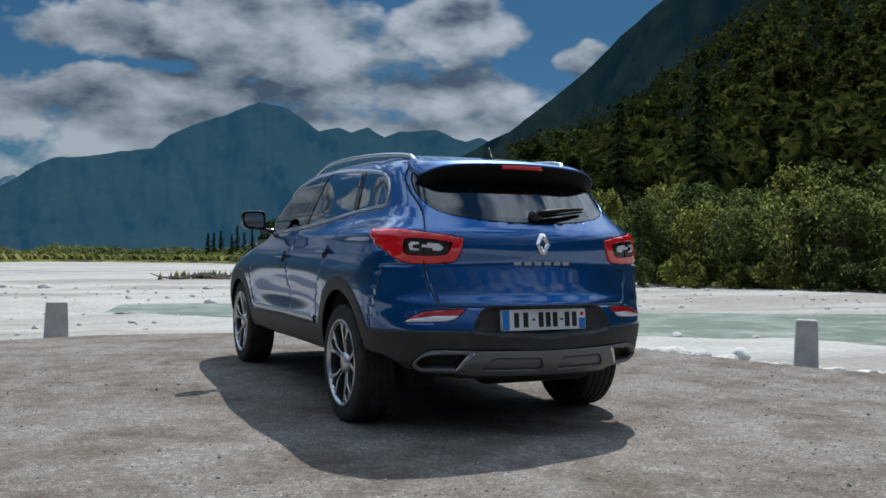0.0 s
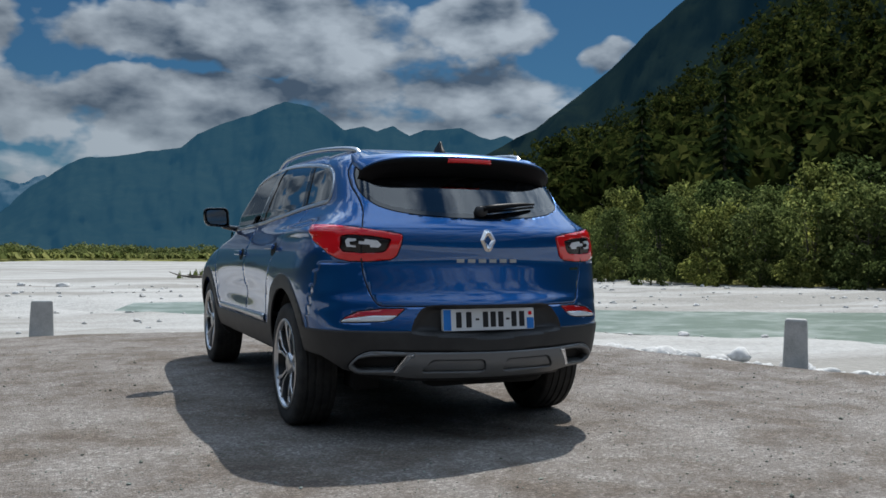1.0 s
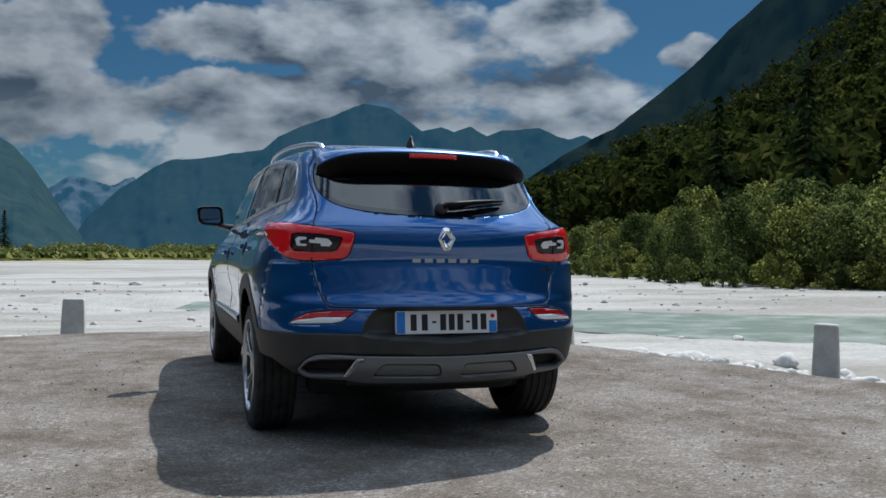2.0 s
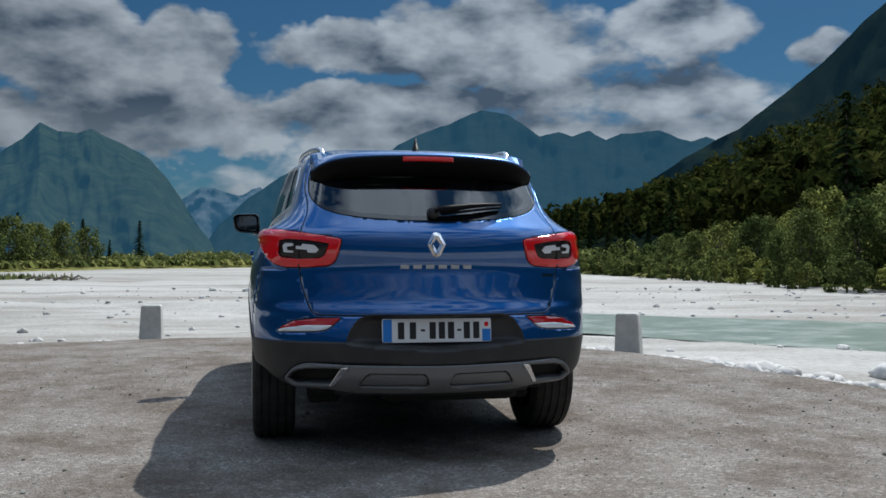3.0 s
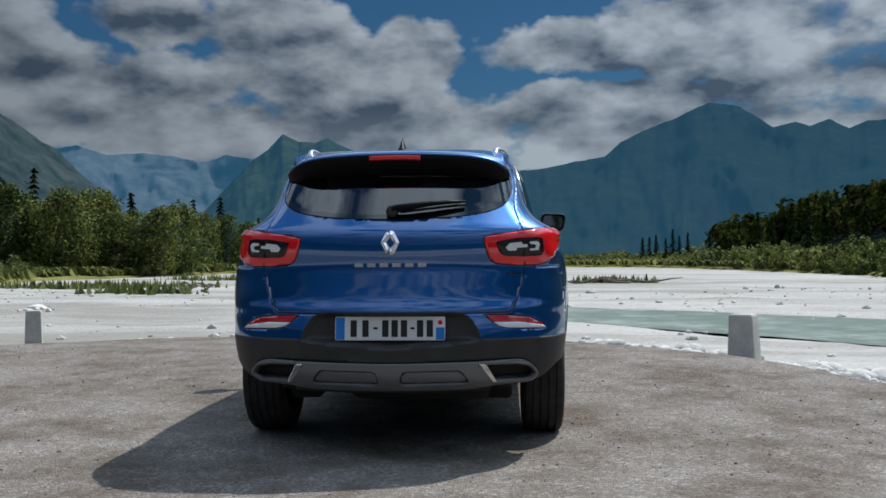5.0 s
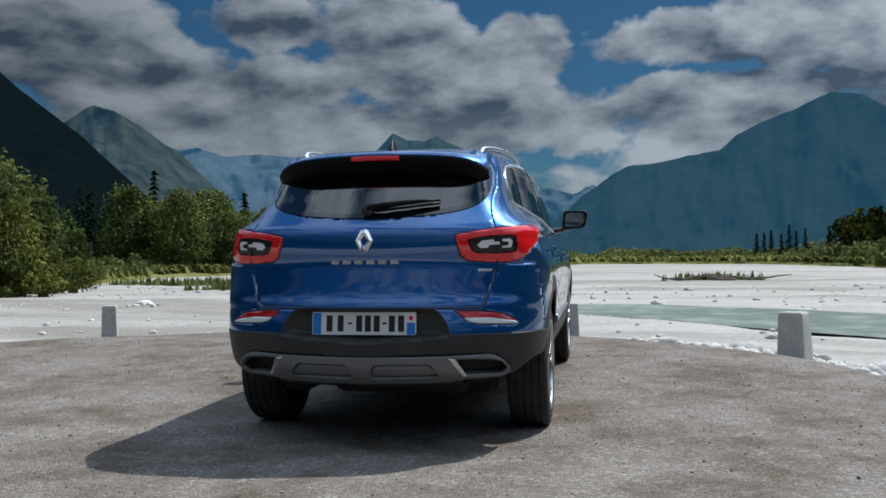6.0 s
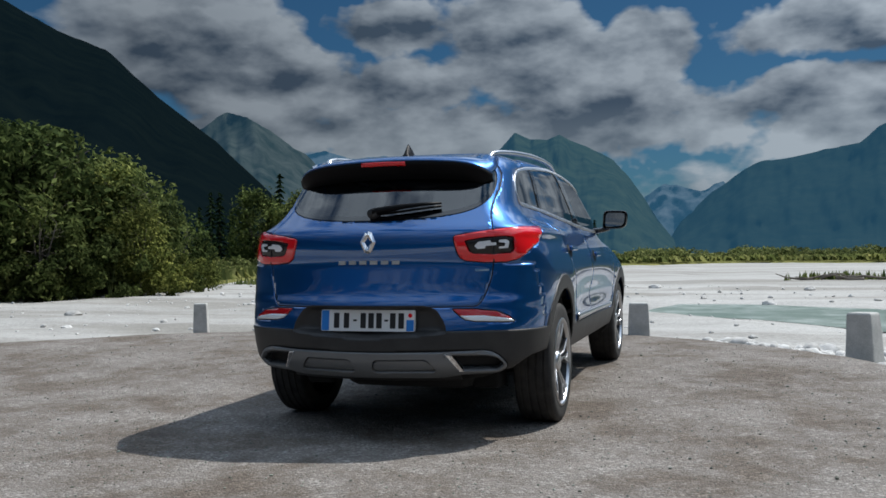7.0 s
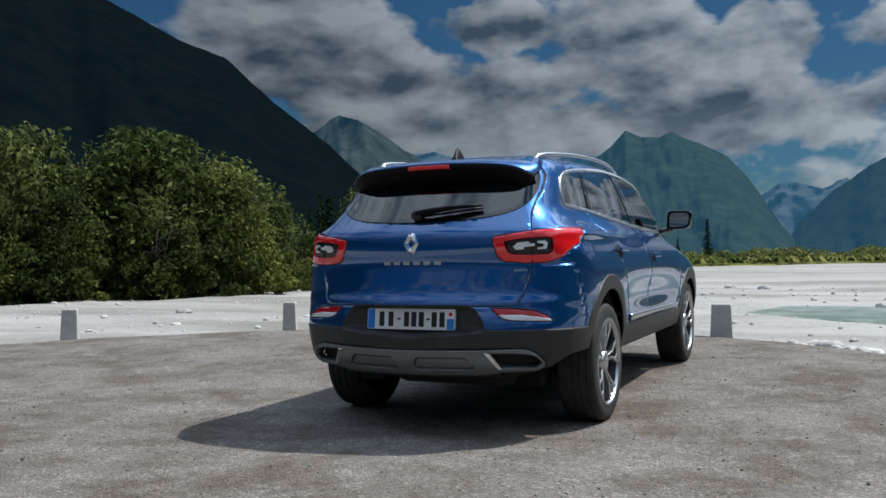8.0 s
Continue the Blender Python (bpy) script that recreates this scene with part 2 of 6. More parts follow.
def prism(poly, to3d, d0, d1, bm=None):
    """A plate with the outline poly; to3d(a, b, depth) gives the place."""
    bm = bm or bmesh.new()
    lo = [bm.verts.new(to3d(a, b, d0)) for a, b in poly]
    hi = [bm.verts.new(to3d(a, b, d1)) for a, b in poly]
    n = len(poly)
    bm.faces.new(hi)
    bm.faces.new(lo[::-1])
    for k in range(n):
        bm.faces.new((lo[k], lo[(k + 1) % n], hi[(k + 1) % n], hi[k]))
    bmesh.ops.recalc_face_normals(bm, faces=bm.faces)
    return bm


def outset(poly, d):
    """The polygon grown by d."""
    area = sum(p[0] * q[1] - q[0] * p[1] for p, q in zip(poly, poly[1:] + poly[:1]))
    s = 1 if area > 0 else -1
    out = []
    for i, p in enumerate(poly):
        a, b = Vector(poly[i - 1]), Vector(poly[(i + 1) % len(poly)])
        c = Vector(p)
        e0, e1 = (c - a).normalized(), (b - c).normalized()
        n = Vector((e0.y + e1.y, -(e0.x + e1.x))).normalized() * s
        k = max(0.5, n.dot(Vector((e0.y, -e0.x)) * s))
        out.append(tuple(c + n * (d / k)))
    return out


def inside(p, poly):
    x, y = p
    hit = False
    for (x0, y0), (x1, y1) in zip(poly, poly[1:] + poly[:1]):
        if (y0 > y) != (y1 > y) and x < (x1 - x0) * (y - y0) / (y1 - y0) + x0:
            hit = not hit
    return hit


def rounded(poly, r=0.02, n=4):
    """The polygon with its corners rounded."""
    out = []
    for i, p in enumerate(poly):
        a, b, c = Vector(poly[i - 1]), Vector(p), Vector(poly[(i + 1) % len(poly)])
        ra, rc = min(r, (a - b).length * 0.45), min(r, (c - b).length * 0.45)
        p0, p2 = b + (a - b).normalized() * ra, b + (c - b).normalized() * rc
        for k in range(n + 1):
            t = k / n
            out.append(tuple((1 - t) ** 2 * p0 + 2 * t * (1 - t) * b + t * t * p2))
    return out


# ---- the car: form of its shell, as level slices ----
#   z, rear end, rear bow, half width, end of the rear corner, front end
SLICES = [(0.290, 0.010, 0.50, 0.790, 0.50, 4.18), (0.340, -0.055, 0.47, 0.838, 0.52, 4.23), (0.380, -0.082, 0.46, 0.856, 0.54, 4.25),
          (0.450, -0.088, 0.45, 0.876, 0.56, 4.28), (0.520, -0.088, 0.43, 0.886, 0.56, 4.30), (0.550, -0.084, 0.42, 0.890, 0.56, 4.30),
          (0.600, -0.074, 0.42, 0.895, 0.56, 4.30), (0.655, -0.054, 0.41, 0.899, 0.57, 4.29), (0.690, -0.048, 0.40, 0.902, 0.58, 4.28),
          (0.720, -0.028, 0.39, 0.904, 0.58, 4.26), (0.780, -0.012, 0.37, 0.904, 0.60, 4.20), (0.840, 0.002, 0.35, 0.900, 0.60, 4.08),
          (0.880, 0.011, 0.34, 0.894, 0.60, 3.95), (0.905, 0.0115, 0.335, 0.889, 0.60, 3.87), (0.930, 0.0095, 0.33, 0.884, 0.60, 3.78), (0.960, 0.0085, 0.325, 0.874, 0.60, 3.64), (0.990, 0.009, 0.32, 0.862, 0.60, 3.50),
          (1.040, 0.016, 0.32, 0.836, 0.60, 3.22), (1.070, 0.032, 0.32, 0.795, 0.60, 3.13), (1.100, 0.062, 0.33, 0.742, 0.60, 3.07),
          (1.140, 0.100, 0.34, 0.702, 0.62, 2.99), (1.200, 0.155, 0.36, 0.667, 0.64, 2.90), (1.260, 0.210, 0.36, 0.652, 0.68, 2.80),
          (1.340, 0.285, 0.36, 0.634, 0.74, 2.66), (1.420, 0.360, 0.36, 0.614, 0.82, 2.52), (1.460, 0.410, 0.36, 0.596, 0.90, 2.43),
          (1.490, 0.480, 0.36, 0.570, 1.00, 2.34), (1.515, 0.600, 0.36, 0.530, 1.10, 2.22), (1.535, 0.760, 0.36, 0.470, 1.25, 2.08),
          (1.550, 0.950, 0.36, 0.370, 1.35, 1.92), (1.558, 1.100, 0.36, 0.240, 1.40, 1.75), (1.562, 1.250, 0.36, 0.080, 1.42, 1.50)]
_zs = np.linspace(SLICES[0][0], SLICES[-1][0], 260)
_tab = []
for _c in range(1, 6):
    _v = np.interp(_zs, [r[0] for r in SLICES], [r[_c] for r in SLICES])
    _k = np.exp(-0.5 * (np.arange(-6, 7) / 2.4) ** 2)
    _p = np.pad(_v, 6, mode="reflect", reflect_type="odd")
    _tab.append(np.convolve(_p, _k / _k.sum(), mode="valid"))


def slice_at(z):
    """Half of the level outline of the shell: from the rear centre round the side to the front centre."""
    y0, a, w, yc, yf = (float(np.interp(z, _zs, c)) for c in _tab)
    w *= 0.972 + 0.028 * min(1.0, max(0.0, (z - 1.02) / 0.10))
    haunch = 0.038 * math.exp(-((z - 1.065) / 0.045) ** 2)
    pts = []
    xc = w * 0.80
    for k in range(33):
        x = xc * k / 32
        pts.append((x, y0 + a * x * x))
    p0, s = pts[-1], 2 * a * xc
    wr = w + haunch
    p1, p2 = (wr, p0[1] + s * (wr - xc)), (wr, max(yc, p0[1] + s * (wr - xc) + 0.05))
    for k in range(1, 19):
        t = k / 18
        pts.append(tuple((1 - t) ** 2 * p0[j] + 2 * t * (1 - t) * p1[j] + t * t * p2[j] for j in (0, 1)))
    fr = min(0.55 - 0.2 * min(1, max(0, (z - 1.05) / 0.15)), 0.4 * (yf - p2[1]))
    y1 = yf - fr
    for k in range(1, 61):
        f = k / 60
        y = p2[1] + (y1 - p2[1]) * f
        door = 0.030 * math.exp(-((z - 0.67) / 0.11) ** 2) * max(0.0, math.sin(math.pi * min(1, max(0, (y - 1.15) / 1.9)))) ** 0.7
        fade = max(0.0, 1 - (y - p2[1]) / 0.9)
        pts.append((w + haunch * fade * fade * (3 - 2 * fade) - door, y))
    xw, s = pts[-1][0], 0.80
    q0, q1, q2 = (xw, y1), (xw, y1 + 0.72 * fr), (xw * s * 0.9, yf - 0.14 * fr)
    for k in range(1, 15):
        t = k / 14
        pts.append(tuple((1 - t) ** 2 * q0[j] + 2 * t * (1 - t) * q1[j] + t * t * q2[j] for j in (0, 1)))
    for k in range(1, 13):
        f = 1 - k / 12
        pts.append((q2[0] * f, yf - 0.14 * fr * f * f))
    # the cabin grows wider ahead of the rear pillars
    swell = float(np.interp(z, (1.04, 1.07, 1.10, 1.14, 1.20, 1.30, 1.42, 1.50), (0.0, 0.018, 0.042, 0.068, 0.090, 0.085, 0.075, 0.072)))
    wide = max(p[0] for p in pts)
    for i in range(51, len(pts)):
        x, y = pts[i]
        g = min(1.0, max(0.0, (y - 0.75) / 0.9))
        pts[i] = (x + swell * g * g * (3 - 2 * g) * min(1.0, x / (0.7 * wide)), y + 1.4 * swell * min(1.0, max(0.0, y - 1.2)))
    return pts


def rear_y(x, z):
    pts = slice_at(z)[:52]
    return float(np.interp(abs(x), [p[0] for p in pts], [p[1] for p in pts]))


def side_x(y, z):
    pts = slice_at(z)[20:118]
    return float(np.interp(y, [p[1] for p in pts], [p[0] for p in pts]))


def on_rear(x, z, d):
    """A point d metres out from the tail."""
    e = 0.004
    dx, dz = (rear_y(x + e, z) - rear_y(x - e, z)) / (2 * e), (rear_y(x, z + e) - rear_y(x, z - e)) / (2 * e)
    n = Vector((dx, -1, dz)).normalized()
    return Vector((x, rear_y(x, z), z)) + n * d


def on_side(y, z, d, sign=1):
    """A point d metres out from the flank."""
    e = 0.004
    n = Vector((1, -(side_x(y + e, z) - side_x(y - e, z)) / (2 * e), -(side_x(y, z + e) - side_x(y, z - e)) / (2 * e))).normalized()
    p = Vector((side_x(y, z), y, z)) + n * d
    return Vector((p.x * sign, p.y, p.z))


HUB_R, HUB_F, HUB_Z = 0.840, 3.490, 0.345
WHEEL_Z = {HUB_R: 0.308, HUB_F: 0.368}


def circle(cy, cz, r, n=40):
    return [(cy + r * math.cos(2 * math.pi * k / n), cz + r * math.sin(2 * math.pi * k / n)) for k in range(n)]


TAILGATE = rounded([(-0.1, 0.668), (0.572, 0.668), (0.600, 0.73), (0.628, 0.82), (0.636, 0.92), (0.632, 1.06), (0.594, 1.150), (0.590, 1.205), (0.603, 1.28), (0.595, 1.365), (0.566, 1.427), (0.49, 1.457), (-0.1, 1.468)], 0.03)
REAR_GLASS = rounded([(-0.1, 1.116), (0.16, 1.118), (0.338, 1.132), (0.45, 1.150), (0.526, 1.178), (0.572, 1.225), (0.585, 1.28), (0.577, 1.36), (0.55, 1.415), (0.48, 1.44), (-0.1, 1.452)], 0.04)
LAMP = rounded([(0.443, 1.024), (0.55, 1.043), (0.66, 1.058), (0.75, 1.070), (0.80, 1.075), (0.90, 1.075), (0.90, 1.042), (0.834, 1.018), (0.808, 0.972), (0.782, 0.932), (0.748, 0.906), (0.70, 0.893), (0.60, 0.891), (0.50, 0.900), (0.474, 0.918), (0.456, 0.965)], 0.015)
LAMP_DARK = rounded([(0.497, 1.003), (0.60, 1.020), (0.70, 1.026), (0.733, 1.020), (0.738, 0.955), (0.722, 0.936), (0.64, 0.930), (0.545, 0.933), (0.520, 0.945)], 0.012)
FOG = rounded([(0.452, 0.653), (0.56, 0.651), (0.66, 0.638), (0.715, 0.612), (0.740, 0.588), (0.66, 0.590), (0.56, 0.594), (0.515, 0.602), (0.490, 0.620)], 0.008)
FOG_WHITE = [(0.480, 0.621), (0.60, 0.620), (0.700, 0.606), (0.760, 0.590), (0.760, 0.570), (0.480, 0.570)]
RECESS = rounded([(-0.1, 0.672), (0.325, 0.672), (0.375, 0.650), (0.418, 0.585), (0.430, 0.530), (-0.1, 0.496)], 0.02)
SKID = rounded([(-0.1, 0.436), (0.40, 0.440), (0.610, 0.446), (0.660, 0.425), (0.705, 0.370), (0.660, 0.335), (0.480, 0.330), (0.40, 0.315), (-0.1, 0.312)], 0.03)
EXHAUST = rounded([(0.412, 0.428), (0.600, 0.425), (0.655, 0.412), (0.688, 0.375), (0.655, 0.347), (0.478, 0.349)], 0.015)
INDENT = rounded([(0.065, 0.398), (0.325, 0.401), (0.368, 0.348), (0.048, 0.346)], 0.02)
WINDOWS = rounded([(0.636, 1.206), (0.620, 1.255), (0.628, 1.315), (0.675, 1.378), (0.785, 1.424), (1.00, 1.456), (1.30, 1.480), (1.55, 1.492), (1.90, 1.492), (2.15, 1.466), (2.45, 1.412), (2.75, 1.325),
                   (3.00, 1.200), (3.10, 1.110), (3.04, 1.092), (2.50, 1.096), (2.10, 1.108), (1.75, 1.120), (1.33, 1.152), (1.035, 1.188), (0.80, 1.204)], 0.05, 2)
DOOR_R = rounded([(1.33, 0.512), (1.35, 0.60), (1.30, 0.74), (1.16, 0.89), (1.02, 1.02), (0.99, 1.19), (1.02, 1.50), (1.67, 1.51), (1.955, 1.135), (1.985, 0.90), (1.98, 0.512)], 0.03)
DOOR_F = rounded([(1.986, 0.512), (1.991, 0.90), (1.961, 1.135), (1.676, 1.51), (2.2, 1.485), (2.9, 1.28), (3.14, 1.09), (3.12, 0.90), (3.04, 0.70), (2.98, 0.512)], 0.03)
CPIL = [(1.060, 1.52), (1.125, 1.52), (1.100, 1.12), (1.030, 1.12)]
BPIL = [(1.600, 1.52), (1.740, 1.52), (2.010, 1.06), (1.860, 1.06)]
SCREEN = rounded([(-0.1, 1.085), (0.650, 1.085), (0.620, 1.26), (0.555, 1.44), (0.48, 1.475), (-0.1, 1.495)], 0.04)

(R_BODY, R_GLASS, R_GAP, R_LAMP, R_DARK, R_FOG, R_FOGW, R_BLACK, R_SKID, R_EXH, R_IND, R_TRIM, R_GQ, R_GR, R_GF, R_PIL, R_SCREEN, R_HOLE,
 R_RECESS, R_STRIP, R_TAIL, R_DR, R_DF, R_BUMP) = range(24)


def shell_half():
    bm = bmesh.new()
    zs = [z for z in np.concatenate([np.linspace(0.29, 1.46, 92), 1.46 + 0.102 * np.linspace(0, 1, 24)[1:] ** 0.8])]
    prev = None
    for z in zs:
        ring = [bm.verts.new((x, y, z)) for x, y in slice_at(z)]
        if prev:
            for k in range(len(ring) - 1):
                bm.faces.new((prev[k], prev[k + 1], ring[k + 1], ring[k]))
        prev = ring
    bm.faces.new(prev)
    return bm


def cut(bm, poly, ax, keep, region):
    """Cuts the outline into the shell and gives the faces inside to a region. ax 0: seen along y, 1: along x."""
    lo0, hi0 = min(p[0] for p in poly) - 0.05, max(p[0] for p in poly) + 0.05
    lo1, hi1 = min(p[1] for p in poly) - 0.05, max(p[1] for p in poly) + 0.05
    cand = []
    for f in bm.faces:
        c = f.calc_center_median()
        if lo0 < c[ax] < hi0 and lo1 < c.z < hi1 and keep(c):
            cand.append(f)
    span = {}

    def box(f):
        us, zs = [v.co[ax] for v in f.verts], [v.co.z for v in f.verts]
        span[f] = (min(us), max(us), min(zs), max(zs))

    for f in cand:
        box(f)
    for p, q in zip(poly, poly[1:] + poly[:1]):
        a0, a1, b0, b1 = min(p[0], q[0]) - 0.012, max(p[0], q[0]) + 0.012, min(p[1], q[1]) - 0.012, max(p[1], q[1]) + 0.012
        hit, rest = [], []
        for f in cand:
            u0, u1, z0, z1 = span[f]
            (hit if u1 > a0 and u0 < a1 and z1 > b0 and z0 < b1 else rest).append(f)
        if not hit:
            continue
        geom = list({e for f in hit for e in f.edges} | {v for f in hit for v in f.verts}) + hit
        d = (q[0] - p[0], q[1] - p[1])
        no = (d[1], 0, -d[0]) if ax == 0 else (0, d[1], -d[0])
        co = (p[0], 0, p[1]) if ax == 0 else (0, p[0], p[1])
        ret = bmesh.ops.bisect_plane(bm, geom=geom, dist=1e-5, plane_co=co, plane_no=no)
        made = [g for g in ret["geom"] if isinstance(g, bmesh.types.BMFace)]
        for f in made:
            box(f)
        cand = rest + made
    for f in cand:
        c = f.calc_center_median()
        if inside((c[ax], c.z), poly):
            f.material_index = region


def regions():
    bm = shell_half()
    rear = lambda c: c.y < 0.62 and c.z < 1.47
    tail = lambda c: c.y < 0.75
    side = lambda c: c.x > 0.35 and 0.30 < c.y < 3.4
    front = lambda c: c.y > 1.6
    cut(bm, [(-0.2, 0.20), (1.0, 0.20), (1.0, 0.545), (-0.2, 0.545)], 0, lambda c: c.y < 0.6, R_BLACK)
    cut(bm, [(3.6, 0.2), (5, 0.2), (5, 0.50), (3.6, 0.50)], 1, lambda c: True, R_BLACK)
    cut(bm, [(0.9, 0.2), (3.3, 0.2), (3.3, 0.505), (0.9, 0.505)], 1, side, R_BLACK)
    cut(bm, outset(DOOR_R, 0.005), 1, side, R_GAP)
    cut(bm, outset(DOOR_F, 0.005), 1, side, R_GAP)
    cut(bm, DOOR_R, 1, side, R_DR)
    cut(bm, DOOR_F, 1, side, R_DF)
    arch = lambda c: c.x > 0.45
    for hub in (HUB_R, HUB_F):
        cut(bm, circle(hub, HUB_Z, 0.470), 1, arch, R_BLACK)
    cut(bm, outset(TAILGATE, 0.006), 0, tail, R_GAP)
    cut(bm, TAILGATE, 0, tail, R_TAIL)
    cut(bm, outset(LAMP, 0.005), 0, rear, R_GAP)
    cut(bm, LAMP, 0, rear, R_LAMP)
    skin = [f for f in bm.faces if f.material_index in (R_LAMP, R_GAP) and f.calc_center_median().x > 0.70 and 0.85 < f.calc_center_median().z < 1.1]
    wrap = Vector((0, 0.70, -0.72)).normalized()
    for shift, mark in ((0.006, R_BODY), (0.0, R_GAP)):
        at = Vector((0, 0.440, 1.05)) + wrap * shift
        geom = list({e for f in skin for e in f.edges} | {v for f in skin for v in f.verts}) + skin
        ret = bmesh.ops.bisect_plane(bm, geom=geom, dist=1e-5, plane_co=at, plane_no=wrap)
        skin = [g for g in ret["geom"] if isinstance(g, bmesh.types.BMFace)]
        for f in skin:
            if (f.calc_center_median() - at).dot(wrap) > 0 and (mark == R_BODY or f.material_index == R_LAMP):
                f.material_index = mark
    cut(bm, LAMP_DARK, 0, rear, R_DARK)
    cut(bm, outset(FOG, 0.006), 0, rear, R_GAP)
    cut(bm, FOG, 0, rear, R_FOG)
    cut(bm, FOG_WHITE, 0, lambda c: rear(c) and inside((c.x, c.z), FOG), R_FOGW)
    cut(bm, RECESS, 0, rear, R_RECESS)
    cut(bm, outset(REAR_GLASS, 0.006), 0, tail, R_GAP)
    cut(bm, REAR_GLASS, 0, tail, R_STRIP)
    cut(bm, outset(REAR_GLASS, -0.022), 0, tail, R_GLASS)
    cut(bm, outset(SKID, 0.006), 0, rear, R_GAP)
    cut(bm, SKID, 0, rear, R_SKID)
    cut(bm, outset(INDENT, 0.005), 0, rear, R_GAP)
    cut(bm, INDENT, 0, rear, R_IND)
    cut(bm, EXHAUST, 0, rear, R_EXH)
    cut(bm, outset(WINDOWS, 0.004), 1, side, R_GAP)
    cut(bm, WINDOWS, 1, side, R_TRIM)
    glass = outset(WINDOWS, -0.019)
    cut(bm, glass, 1, side, R_GF)
    for f in bm.faces:
        if f.material_index == R_GF:
            c = f.calc_center_median()
            if c.y < np.interp(c.z, (1.15, 1.5), (1.068, 1.092)):
                f.material_index = R_GQ
            elif c.y < np.interp(c.z, (1.08, 1.52), (1.93, 1.67)):
                f.material_index = R_GR
    cut(bm, CPIL, 1, lambda c: side(c) and inside((c.y, c.z), glass), R_PIL)
    cut(bm, BPIL, 1, lambda c: side(c) and inside((c.y, c.z), glass), R_PIL)
    cut(bm, SCREEN, 0, front, R_SCREEN)
    for hub in (HUB_R, HUB_F):
        cut(bm, circle(hub, HUB_Z + 0.005, 0.383), 1, arch, R_HOLE)
    cut(bm, [(0.47, 0.2), (0.47, 0.322), (0.66, 0.328), (0.72, 0.352), (0.80, 0.41), (0.95, 0.45), (0.95, 0.2)], 0, lambda c: c.y < 0.6, R_HOLE)
    cut(bm, [(1.0, 0.2), (3.1, 0.2), (3.1, 0.372), (1.0, 0.350)], 1, arch, R_HOLE)
    for f in bm.faces:
        c = f.calc_center_median()
        if f.material_index == R_BLACK and c.z < 0.345 and c.x > 0.60 and c.y < 1.0:
            f.material_index = R_HOLE
        if f.material_index == R_BODY and c.y < 0.46 and c.z < 0.885 and c.y < np.interp(c.z, (0.545, 0.88), (0.40, 0.30)):
            f.material_index = R_BUMP
    return bm


bm_regions = {}


def pick(bm, ids, sides=(1, -1), off=0.0, move=None):
    """The faces of some regions as a mesh of their own, on one or both sides."""
    out = bmesh.new()
    for s in sides:
        seen = {}
        for r in ids:
            for f in bm_regions[r]:
                vs = []
                for v in f.verts:
                    if v.index not in seen:
                        n = v.normal
                        co = v.co + n * off
                        if abs(v.co.x) < 1e-6:
                            co.x = 0
                        if move:
                            co = move(co)
                        seen[v.index] = out.verts.new((co.x * s, co.y, co.z))
                    vs.append(seen[v.index])
                try:
                    out.faces.new(vs if s > 0 else vs[::-1])
                except ValueError:
                    pass
    bmesh.ops.remove_doubles(out, verts=[v for v in out.verts if abs(v.co.x) < 1e-4], dist=1e-4)
    return out

